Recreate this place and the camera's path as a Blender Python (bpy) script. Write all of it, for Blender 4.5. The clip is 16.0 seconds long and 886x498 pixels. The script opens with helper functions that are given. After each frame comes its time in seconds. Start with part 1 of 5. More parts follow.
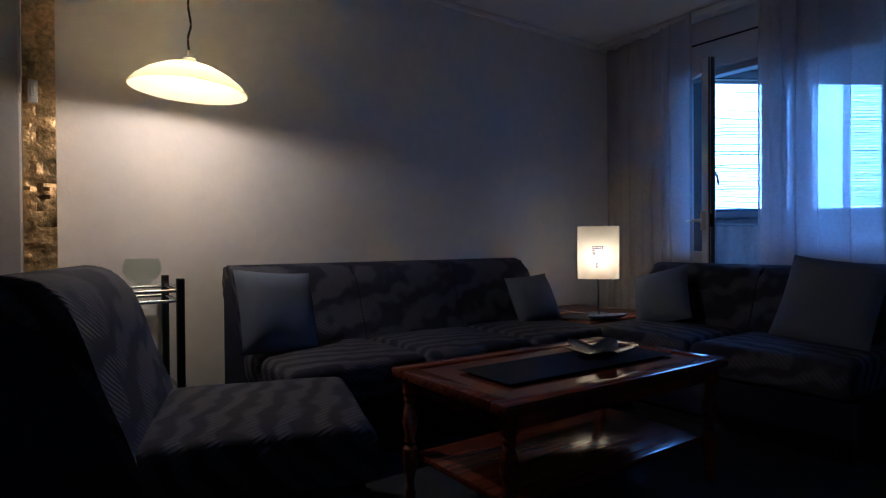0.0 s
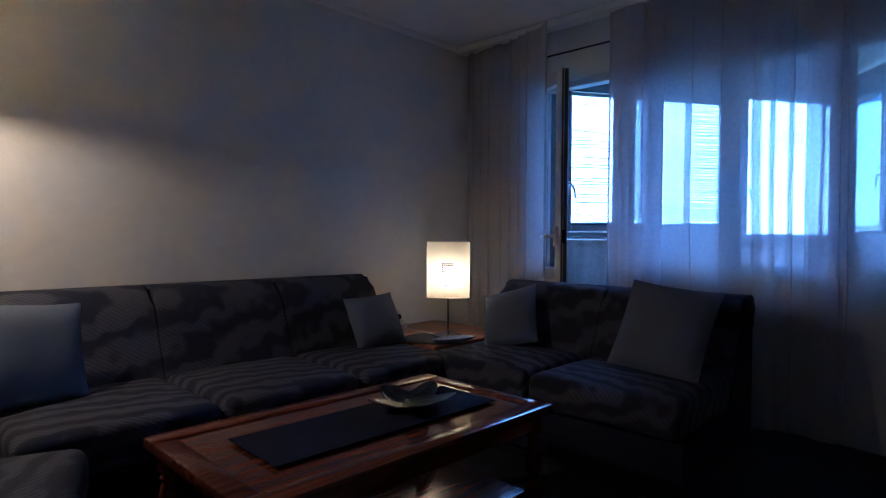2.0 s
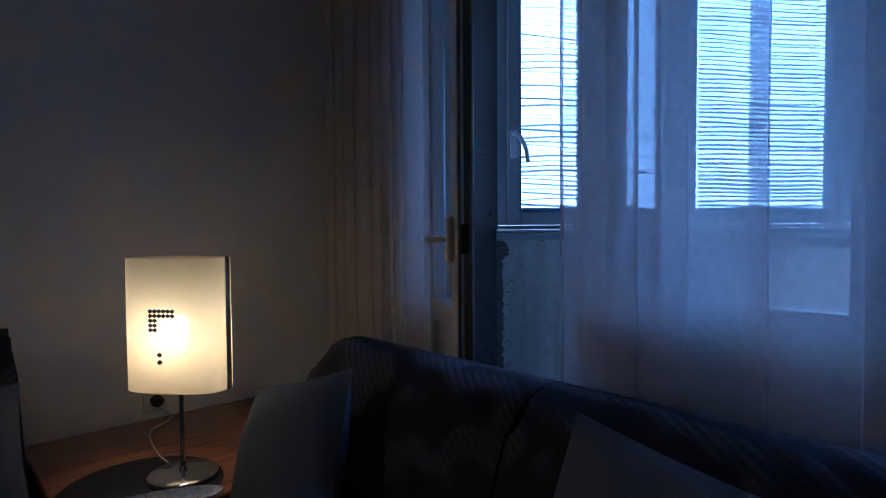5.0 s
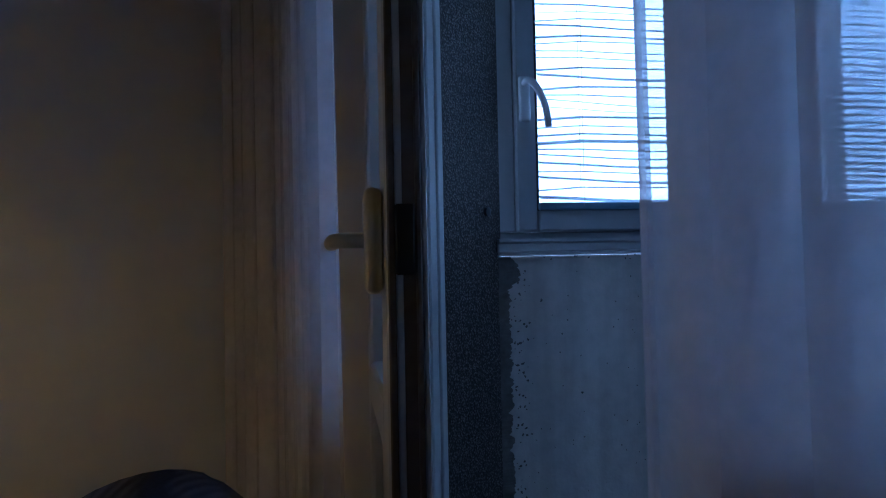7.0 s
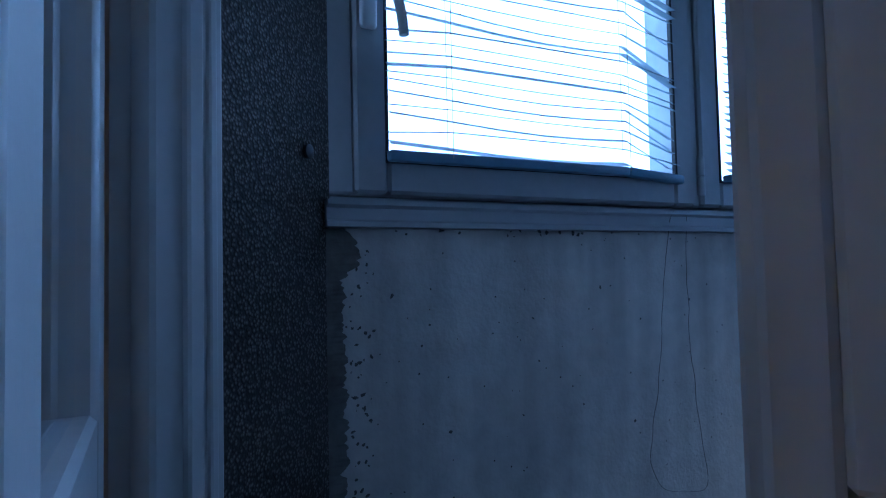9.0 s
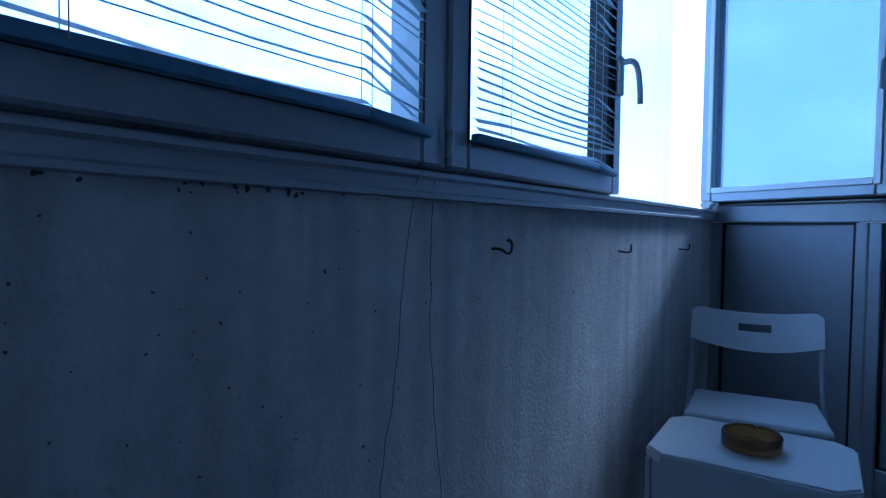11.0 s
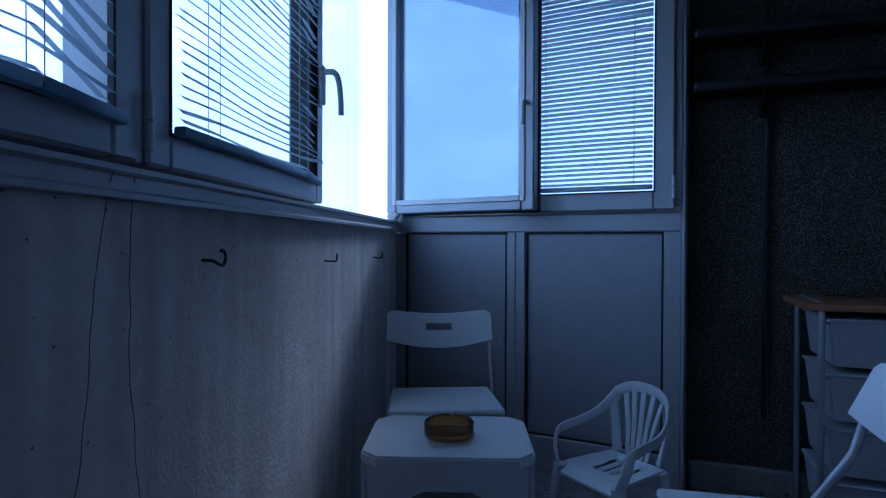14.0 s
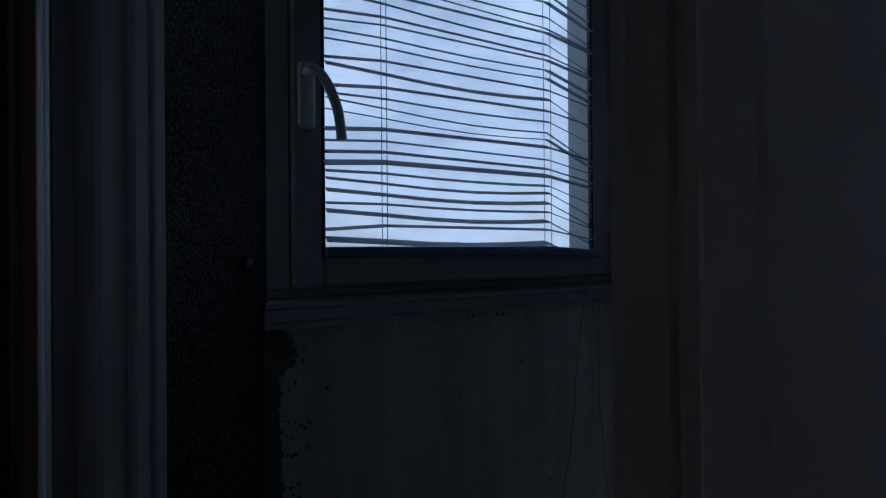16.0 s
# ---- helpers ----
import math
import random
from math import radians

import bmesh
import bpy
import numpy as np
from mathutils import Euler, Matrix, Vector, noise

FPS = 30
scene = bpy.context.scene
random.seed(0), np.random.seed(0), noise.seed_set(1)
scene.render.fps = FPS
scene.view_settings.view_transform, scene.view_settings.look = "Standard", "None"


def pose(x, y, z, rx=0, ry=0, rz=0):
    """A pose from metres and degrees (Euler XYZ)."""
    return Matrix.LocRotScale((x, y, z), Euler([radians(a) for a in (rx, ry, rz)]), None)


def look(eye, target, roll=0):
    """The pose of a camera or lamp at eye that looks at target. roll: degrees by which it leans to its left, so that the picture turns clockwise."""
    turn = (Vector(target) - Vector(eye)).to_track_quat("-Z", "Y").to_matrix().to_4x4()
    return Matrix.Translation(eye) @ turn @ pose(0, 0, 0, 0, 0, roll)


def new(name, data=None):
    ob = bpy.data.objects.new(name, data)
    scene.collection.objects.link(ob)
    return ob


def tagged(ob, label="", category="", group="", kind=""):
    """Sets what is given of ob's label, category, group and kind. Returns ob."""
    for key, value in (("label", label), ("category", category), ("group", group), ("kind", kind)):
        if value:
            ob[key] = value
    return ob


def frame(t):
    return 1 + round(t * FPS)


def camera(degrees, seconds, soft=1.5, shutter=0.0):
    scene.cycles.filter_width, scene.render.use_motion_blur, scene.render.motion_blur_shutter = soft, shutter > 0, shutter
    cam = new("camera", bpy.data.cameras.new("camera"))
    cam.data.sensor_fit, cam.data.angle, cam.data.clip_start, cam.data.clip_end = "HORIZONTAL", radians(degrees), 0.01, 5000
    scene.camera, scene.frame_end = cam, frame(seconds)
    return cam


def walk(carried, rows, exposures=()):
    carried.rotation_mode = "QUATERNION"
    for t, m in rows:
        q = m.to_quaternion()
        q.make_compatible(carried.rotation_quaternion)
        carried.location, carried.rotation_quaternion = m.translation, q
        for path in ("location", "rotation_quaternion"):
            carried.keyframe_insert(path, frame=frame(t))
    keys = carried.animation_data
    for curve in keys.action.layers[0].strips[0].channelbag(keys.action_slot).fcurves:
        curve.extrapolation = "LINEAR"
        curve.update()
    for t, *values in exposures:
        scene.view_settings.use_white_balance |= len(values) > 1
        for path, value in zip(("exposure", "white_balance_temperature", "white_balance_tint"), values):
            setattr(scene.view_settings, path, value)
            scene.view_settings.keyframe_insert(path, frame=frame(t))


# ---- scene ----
cam = camera(75.4, 16.0, soft=1.2)
PATH = [
    (0, (-4.74, 2.513, 0.95), (-2.743, 2.415, 0.93), -0.4),
    (0.5, (-4.749, 2.489, 0.947), (-2.75, 2.535, 0.93), -0.4),
    (1, (-4.743, 2.427, 0.968), (-2.745, 2.488, 0.947), -0.5),
    (1.5, (-4.666, 2.281, 1.014), (-2.667, 2.217, 0.984), -0.5),
    (2, (-4.435, 2.137, 1.082), (-2.489, 1.676, 1.044), 0.4),
    (2.5, (-4.17, 1.885, 1.079), (-2.292, 1.2, 1.039), 0.4),
    (3, (-3.922, 1.611, 1.126), (-2.056, 0.894, 1.059), 0.0),
    (3.5, (-3.539, 1.368, 1.124), (-1.666, 0.67, 1.055), 0.2),
    (4, (-3.209, 1.082, 1.148), (-1.299, 0.493, 1.062), 0.1),
    (4.5, (-2.846, 0.932, 1.137), (-0.919, 0.401, 1.056), 0.0),
    (5, (-2.514, 0.804, 1.135), (-0.546, 0.455, 1.06), -0.4),
    (5.2, (-2.396, 0.742, 1.136), (-0.414, 0.477, 1.08), -0.6),
    (7.3, (-1.464, 0.482, 1.061), (0.51, 0.166, 1.129), -1.3),
    (7.5, (-1.416, 0.473, 1.054), (0.547, 0.094, 1.123), -1.2),
    (8, (-1.311, 0.424, 1.011), (0.594, -0.18, 1.1), -1.3),
    (8.2, (-1.245, 0.414, 0.991), (0.64, -0.245, 1.095), -1.3),
    (10.3, (-0.834, 0.215, 1.012), (0.755, -0.998, 0.963), -0.3),
    (10.5, (-0.804, 0.192, 1.011), (0.713, -1.11, 0.953), -0.0),
    (11, (-0.732, 0.125, 1.026), (0.483, -1.462, 0.954), 0.7),
    (11.5, (-0.711, 0.092, 1.044), (0.086, -1.741, 0.99), 0.8),
    (12, (-0.663, 0.074, 1.039), (-0.35, -1.9, 0.982), 1.4),
    (12.5, (-0.65, 0.062, 1.002), (-0.634, -1.937, 0.964), 1.1),
    (13, (-0.651, 0.061, 1.0), (-0.699, -1.938, 0.957), 1.2),
    (13.5, (-0.639, 0.08, 1.003), (-0.674, -1.919, 0.961), 1.1),
    (14, (-0.627, 0.102, 1.019), (-0.423, -1.887, 0.996), 0.2),
    (14.5, (-0.663, 0.148, 1.088), (0.117, -1.694, 1.066), -0.3),
    (15, (-0.733, 0.219, 1.156), (0.504, -1.352, 1.142), -0.4),
    (15.4, (-0.852, 0.275, 1.178), (0.616, -1.083, 1.166), -0.3),
    (15.5, (-0.896, 0.288, 1.171), (0.632, -1.004, 1.186), -0.7),
    (16, (-1.099, 0.390, 1.21), (0.606, -0.655, 1.217), -0.5),
]
EXPOSURES = [(0, 2.4, 3620, 17), (1, 2.85, 3600, 18), (2, 2.85, 3700, 17), (3.5, 2.5, 3850, 14), (5.2, 2.0, 3930, 13), (8.2, 2.0, 4200, 10), (10.3, 1.5, 3850, 8), (12, 0.8, 4130, 12), (14.2, 0.75, 4280, 14), (15, 0.0, 4350, 24), (15.5, -0.5, 4800, 16), (16, -0.8, 5350, 12)]
walk(cam, [(t, look(eye, target, roll)) for t, eye, target, roll in PATH], EXPOSURES)

# ---- light ----
world = bpy.data.worlds.new("sky")
scene.world = world
world.use_nodes = True
wn = world.node_tree.nodes
wl = world.node_tree.links
wn.clear()
sky = wn.new("ShaderNodeTexSky")
sky.sky_type = "NISHITA"
sky.sun_disc = False
sky.sun_elevation = radians(38)
sky.sun_rotation = radians(200)
sky.dust_density = 2.0
wco = wn.new("ShaderNodeTexCoord")
wmap = wn.new("ShaderNodeMapping")
wmap.inputs["Scale"].default_value = (1.0, 1.0, 2.2)
cloud = wn.new("ShaderNodeTexNoise")
cloud.inputs["Scale"].default_value = 3.6
cloud.inputs["Detail"].default_value = 7.0
cloud.inputs["Roughness"].default_value = 0.62
cramp = wn.new("ShaderNodeValToRGB")
cramp.color_ramp.elements[0].color = (0.5, 0.5, 0.5, 1)
cramp.color_ramp.elements[1].color = (0.96, 0.96, 0.96, 1)
cramp.color_ramp.elements[0].position = 0.40
cramp.color_ramp.elements[1].position = 0.62
cmix = wn.new("ShaderNodeMixRGB")
cmix.inputs["Color2"].default_value = (8.2, 8.9, 9.9, 1)
wbg = wn.new("ShaderNodeBackground")
wbg.inputs["Strength"].default_value = 0.15
wout = wn.new("ShaderNodeOutputWorld")
wl.new(wco.outputs["Generated"], wmap.inputs["Vector"])
wl.new(wmap.outputs["Vector"], cloud.inputs["Vector"])
wl.new(cloud.outputs["Fac"], cramp.inputs["Fac"])
wl.new(cramp.outputs["Color"], cmix.inputs["Fac"])
wl.new(sky.outputs["Color"], cmix.inputs["Color1"])
wl.new(cmix.outputs["Color"], wbg.inputs["Color"])
wl.new(wbg.outputs["Background"], wout.inputs["Surface"])

sun_data = bpy.data.lights.new("sun", "SUN")
sun_data.energy = 0.7
sun_data.angle = radians(14)
sun_data.color = (1.0, 0.96, 0.9)
sun = new("sun", sun_data)
sun.matrix_world = look((0, 0, 30), (-8 * math.sin(radians(200)), -8 * math.cos(radians(200)), 30 - 6.2))

WIN = pose(0, 0, 0, 0, 0, -57) @ Matrix.Translation((-0.12, 0, 0))
ROOM = pose(0, 0, 0, 0, 0, -57)          # the living room stands at an angle to the loggia


def lamp_light(name, place, watts, colour, radius):
    d = bpy.data.lights.new(name, "POINT")
    d.energy, d.color, d.shadow_soft_size = watts, colour, radius
    o = new(name, d)
    o.matrix_world = Matrix.Translation(place)
    return o


PENDANT = ROOM @ Vector((-4.105, 0.115, 1.662))
SHADE = ROOM @ Vector((-1.50, -0.02, 0.84))
lamp_light("pendant_bulb", PENDANT + Vector((0, 0, 0.0)), 2.9, (1.0, 0.53, 0.15), 0.04)
lamp_light("table_lamp_bulb", SHADE, 0.27, (1.0, 0.47, 0.13), 0.03)

# ---- materials ----


def material(name, base, rough=0.6, metal=0.0, vary=0.12, scale=6.0, fine=60.0, bump=0.15, bump_scale=80.0, spec=0.5):
    """A surface with colour variation at two scales and a fine relief."""
    m = bpy.data.materials.new(name)
    m.use_nodes = True
    n, l = m.node_tree.nodes, m.node_tree.links
    b = n["Principled BSDF"]
    b.inputs["Roughness"].default_value = rough
    b.inputs["Metallic"].default_value = metal
    b.inputs["Specular IOR Level"].default_value = spec
    co = n.new("ShaderNodeTexCoord")
    big = n.new("ShaderNodeTexNoise")
    big.inputs["Scale"].default_value = scale
    big.inputs["Detail"].default_value = 5
    small = n.new("ShaderNodeTexNoise")
    small.inputs["Scale"].default_value = fine
    small.inputs["Detail"].default_value = 3
    add = n.new("ShaderNodeMath")
    add.operation = "ADD"
    half = n.new("ShaderNodeMath")
    half.operation = "MULTIPLY"
    half.inputs[1].default_value = 0.5
    ramp = n.new("ShaderNodeValToRGB")
    e = ramp.color_ramp.elements
    e[0].position, e[1].position = 0.3, 0.7
    e[0].color = (*[c * (1 - vary) for c in base], 1)
    e[1].color = (*[min(1, c * (1 + vary)) for c in base], 1)
    l.new(co.outputs["Object"], big.inputs["Vector"])
    l.new(co.outputs["Object"], small.inputs["Vector"])
    l.new(big.outputs["Fac"], add.inputs[0])
    l.new(small.outputs["Fac"], add.inputs[1])
    l.new(add.outputs[0], half.inputs[0])
    l.new(half.outputs[0], ramp.inputs["Fac"])
    l.new(ramp.outputs["Color"], b.inputs["Base Color"])
    if bump:
        rel = n.new("ShaderNodeTexNoise")
        rel.inputs["Scale"].default_value = bump_scale
        rel.inputs["Detail"].default_value = 4
        bp = n.new("ShaderNodeBump")
        bp.inputs["Strength"].default_value = bump
        bp.inputs["Distance"].default_value = 0.01
        l.new(co.outputs["Object"], rel.inputs["Vector"])
        l.new(rel.outputs["Fac"], bp.inputs["Height"])
        l.new(bp.outputs["Normal"], b.inputs["Normal"])
    return m


def wood(name, dark, light, rough=0.3, scale=3.0):
    m = material(name, light, rough, bump=0.05)
    n, l = m.node_tree.nodes, m.node_tree.links
    b = n["Principled BSDF"]
    co = n.new("ShaderNodeTexCoord")
    mp = n.new("ShaderNodeMapping")
    mp.inputs["Scale"].default_value = (scale * 0.5, scale * 8, scale * 8)
    w = n.new("ShaderNodeTexNoise")
    w.inputs["Scale"].default_value = 1.6
    w.inputs["Detail"].default_value = 8
    w.inputs["Distortion"].default_value = 0.6
    ramp = n.new("ShaderNodeValToRGB")
    ramp.color_ramp.elements[0].position, ramp.color_ramp.elements[1].position = 0.35, 0.68
    ramp.color_ramp.elements[0].color, ramp.color_ramp.elements[1].color = (*dark, 1), (*light, 1)
    l.new(co.outputs["Object"], mp.inputs["Vector"])
    l.new(mp.outputs["Vector"], w.inputs["Vector"])
    l.new(w.outputs["Fac"], ramp.inputs["Fac"])
    l.new(ramp.outputs["Color"], b.inputs["Base Color"])
    return m


def upholstery(name, dark, light):
    """Woven cloth with broad leaf-like waves, some of them ribbed."""
    m = material(name, light, 0.85, bump=0.0, spec=0.2)
    n, l = m.node_tree.nodes, m.node_tree.links
    b = n["Principled BSDF"]
    b.inputs["Sheen Weight"].default_value = 0.0
    co = n.new("ShaderNodeTexCoord")
    v = n.new("ShaderNodeTexWave")
    v.wave_type = "BANDS"
    v.bands_direction = "Y"
    vm = n.new("ShaderNodeMapping")
    vm.inputs["Rotation"].default_value = (radians(42), 0, radians(8))
    vm.inputs["Scale"].default_value = (1.0, 1.0, 1.0)
    l.new(co.outputs["Object"], vm.inputs["Vector"])
    v.inputs["Scale"].default_value = 4.4
    v.inputs["Distortion"].default_value = 4.0
    v.inputs["Detail"].default_value = 1.0
    v.inputs["Detail Scale"].default_value = 1.9
    rib = n.new("ShaderNodeTexWave")
    rib.bands_direction = "DIAGONAL"
    rib.inputs["Scale"].default_value = 22
    rib.inputs["Distortion"].default_value = 1.0
    thread = n.new("ShaderNodeTexNoise")
    thread.inputs["Scale"].default_value = 260
    mul = n.new("ShaderNodeMath")
    mul.operation = "MULTIPLY"
    mix = n.new("ShaderNodeMath")
    mix.operation = "MULTIPLY_ADD"
    mix.inputs[1].default_value = 0.35
    ramp = n.new("ShaderNodeValToRGB")
    ramp.color_ramp.elements[0].position, ramp.color_ramp.elements[1].position = 0.15, 0.95
    ramp.color_ramp.elements[0].color, ramp.color_ramp.elements[1].color = (*dark, 1), (*light, 1)
    bp = n.new("ShaderNodeBump")
    bp.inputs["Strength"].default_value = 0.35
    bp.inputs["Distance"].default_value = 0.005
    l.new(vm.outputs["Vector"], v.inputs["Vector"])
    for t in (rib, thread):
        l.new(co.outputs["Object"], t.inputs["Vector"])
    leafy = n.new("ShaderNodeMapRange")
    leafy.interpolation_type = "SMOOTHSTEP"
    leafy.inputs["From Min"].default_value, leafy.inputs["From Max"].default_value = 0.1, 0.9
    l.new(v.outputs["Fac"], leafy.inputs["Value"])
    l.new(leafy.outputs["Result"], mul.inputs[0])
    tone = n.new("ShaderNodeMath")
    tone.operation = "MULTIPLY_ADD"
    tone.inputs[1].default_value = 0.20
    l.new(mul.outputs[0], tone.inputs[0])
    soft_leaf = n.new("ShaderNodeMath")
    soft_leaf.operation = "MULTIPLY"
    soft_leaf.inputs[1].default_value = 0.28
    l.new(leafy.outputs["Result"], soft_leaf.inputs[0])
    l.new(soft_leaf.outputs[0], tone.inputs[2])
    l.new(rib.outputs["Fac"], mul.inputs[1])
    l.new(thread.outputs["Fac"], mix.inputs[0])
    l.new(tone.outputs[0], mix.inputs[2])
    l.new(mix.outputs[0], ramp.inputs["Fac"])
    l.new(ramp.outputs["Color"], b.inputs["Base Color"])
    l.new(mul.outputs[0], bp.inputs["Height"])
    l.new(bp.outputs["Normal"], b.inputs["Normal"])
    return m


def clear_glass(name, tint=(0.93, 0.97, 1.0), gloss=1.0, least=0.035):
    m = bpy.data.materials.new(name)
    m.use_nodes = True
    n, l = m.node_tree.nodes, m.node_tree.links
    n.remove(n["Principled BSDF"])
    tr = n.new("ShaderNodeBsdfTransparent")
    tr.inputs["Color"].default_value = (*tint, 1)
    gl = n.new("ShaderNodeBsdfGlossy")
    gl.inputs["Roughness"].default_value = 0.02
    gl.inputs["Color"].default_value = (gloss, gloss, gloss, 1)
    lw = n.new("ShaderNodeLayerWeight")
    lw.inputs["Blend"].default_value = 0.5
    pw = n.new("ShaderNodeMath")
    pw.operation = "POWER"
    pw.inputs[1].default_value = 4.0
    fr = n.new("ShaderNodeMath")
    fr.operation = "MULTIPLY_ADD"
    fr.inputs[1].default_value = 0.55
    fr.inputs[2].default_value = least
    l.new(lw.outputs["Facing"], pw.inputs[0])
    l.new(pw.outputs[0], fr.inputs[0])
    mx = n.new("ShaderNodeMixShader")
    l.new(fr.outputs[0], mx.inputs["Fac"])
    l.new(tr.outputs["BSDF"], mx.inputs[1])
    l.new(gl.outputs["BSDF"], mx.inputs[2])
    l.new(mx.outputs["Shader"], n["Material Output"].inputs["Surface"])
    return m


def thin_cloth(name, colour, through_part, veil):
    """Sheer or translucent sheet: part clear, part cloth that lets light through."""
    m = bpy.data.materials.new(name)
    m.use_nodes = True
    n, l = m.node_tree.nodes, m.node_tree.links
    n.remove(n["Principled BSDF"])
    df = n.new("ShaderNodeBsdfDiffuse")
    df.inputs["Color"].default_value = (*colour, 1)
    tl = n.new("ShaderNodeBsdfTranslucent")
    tl.inputs["Color"].default_value = (*colour, 1)
    tr = n.new("ShaderNodeBsdfTransparent")
    a = n.new("ShaderNodeMixShader")
    a.inputs["Fac"].default_value = through_part
    b = n.new("ShaderNodeMixShader")
    co = n.new("ShaderNodeTexCoord")
    weave = n.new("ShaderNodeTexNoise")
    weave.inputs["Scale"].default_value = 45
    weave.inputs["Detail"].default_value = 4
    mr = n.new("ShaderNodeMapRange")
    mr.inputs["To Min"].default_value = max(0.0, veil - 0.08)
    mr.inputs["To Max"].default_value = min(1.0, veil + 0.08)
    l.new(co.outputs["Object"], weave.inputs["Vector"])
    l.new(weave.outputs["Fac"], mr.inputs["Value"])
    l.new(mr.outputs["Result"], b.inputs["Fac"])
    l.new(df.outputs["BSDF"], a.inputs[1])
    l.new(tl.outputs["BSDF"], a.inputs[2])
    l.new(tr.outputs["BSDF"], b.inputs[1])
    l.new(a.outputs["Shader"], b.inputs[2])
    l.new(b.outputs["Shader"], n["Material Output"].inputs["Surface"])
    return m


def speckled(name, base, spot, density=26.0, limit=0.09, rough=0.9, bump=0.22):
    """Cast concrete under old paint, with dark pits and streaks."""
    m = material(name, base, rough, vary=0.16, scale=2.2, fine=24, bump=0.0)
    n, l = m.node_tree.nodes, m.node_tree.links
    b = n["Principled BSDF"]
    ramp = b.inputs["Base Color"].links[0].from_node
    co = n.new("ShaderNodeTexCoord")
    vo = n.new("ShaderNodeTexVoronoi")
    vo.inputs["Scale"].default_value = density * 1.3
    vo.inputs["Randomness"].default_value = 1.0
    gate = n.new("ShaderNodeTexNoise")
    gate.inputs["Scale"].default_value = 9
    sub = n.new("ShaderNodeMath")
    sub.operation = "MULTIPLY"
    sub.inputs[1].default_value = limit * 2
    lt = n.new("ShaderNodeMath")
    lt.operation = "LESS_THAN"
    mx = n.new("ShaderNodeMixRGB")
    mx.inputs["Color2"].default_value = (*spot, 1)
    streak = n.new("ShaderNodeMapping")
    streak.inputs["Scale"].default_value = (7, 7, 0.6)
    sn = n.new("ShaderNodeTexNoise")
    sn.inputs["Scale"].default_value = 2.0
    sn.inputs["Detail"].default_value = 6
    sr = n.new("ShaderNodeMapRange")
    sr.inputs["From Min"].default_value, sr.inputs["From Max"].default_value = 0.35, 0.65
    sr.inputs["To Min"].default_value, sr.inputs["To Max"].default_value = 0.82, 1.08
    mm = n.new("ShaderNodeMixRGB")
    mm.blend_type = "MULTIPLY"
    mm.inputs["Fac"].default_value = 1.0
    rel = n.new("ShaderNodeTexNoise")
    rel.inputs["Scale"].default_value = 110
    rel.inputs["Detail"].default_value = 5
    bp = n.new("ShaderNodeBump")
    bp.inputs["Strength"].default_value = bump
    bp.inputs["Distance"].default_value = 0.008
    for t in (vo, gate, rel):
        l.new(co.outputs["Object"], t.inputs["Vector"])
    l.new(co.outputs["Object"], streak.inputs["Vector"])
    l.new(streak.outputs["Vector"], sn.inputs["Vector"])
    l.new(sn.outputs["Fac"], sr.inputs["Value"])
    l.new(gate.outputs["Fac"], sub.inputs[0])
    l.new(vo.outputs["Distance"], lt.inputs[0])
    l.new(sub.outputs[0], lt.inputs[1])
    l.new(ramp.outputs["Color"], mm.inputs["Color1"])
    l.new(sr.outputs["Result"], mm.inputs["Color2"])
    l.new(mm.outputs["Color"], mx.inputs["Color1"])
    l.new(lt.outputs[0], mx.inputs["Fac"])
    l.new(mx.outputs["Color"], b.inputs["Base Color"])
    l.new(rel.outputs["Fac"], bp.inputs["Height"])
    l.new(bp.outputs["Normal"], b.inputs["Normal"])
    return m


def pebble(name, dark, light, scale=160.0):
    """Pebble-dash render: small stones proud of the wall."""
    m = material(name, light, 0.85, bump=0.0)
    n, l = m.node_tree.nodes, m.node_tree.links
    b = n["Principled BSDF"]
    co = n.new("ShaderNodeTexCoord")
    vo = n.new("ShaderNodeTexVoronoi")
    vo.inputs["Scale"].default_value = scale
    ramp = n.new("ShaderNodeValToRGB")
    ramp.color_ramp.elements[0].color, ramp.color_ramp.elements[1].color = (*light, 1), (*dark, 1)
    ramp.color_ramp.elements[0].position, ramp.color_ramp.elements[1].position = 0.08, 0.5
    stain = n.new("ShaderNodeTexNoise")
    stain.inputs["Scale"].default_value = 2.0
    stain.inputs["Detail"].default_value = 6
    sr = n.new("ShaderNodeMapRange")
    sr.inputs["To Min"].default_value, sr.inputs["To Max"].default_value = 0.6, 1.3
    mm = n.new("ShaderNodeMixRGB")
    mm.blend_type = "MULTIPLY"
    mm.inputs["Fac"].default_value = 1.0
    inv = n.new("ShaderNodeMath")
    inv.operation = "SUBTRACT"
    inv.inputs[0].default_value = 1.0
    bp = n.new("ShaderNodeBump")
    bp.inputs["Strength"].default_value = 0.7
    bp.inputs["Distance"].default_value = 0.006
    l.new(co.outputs["Object"], vo.inputs["Vector"])
    l.new(co.outputs["Object"], stain.inputs["Vector"])
    l.new(vo.outputs["Distance"], ramp.inputs["Fac"])
    l.new(stain.outputs["Fac"], sr.inputs["Value"])
    l.new(ramp.outputs["Color"], mm.inputs["Color1"])
    l.new(sr.outputs["Result"], mm.inputs["Color2"])
    l.new(mm.outputs["Color"], b.inputs["Base Color"])
    l.new(vo.outputs["Distance"], inv.inputs[1])
    l.new(inv.outputs[0], bp.inputs["Height"])
    l.new(bp.outputs["Normal"], b.inputs["Normal"])
    return m


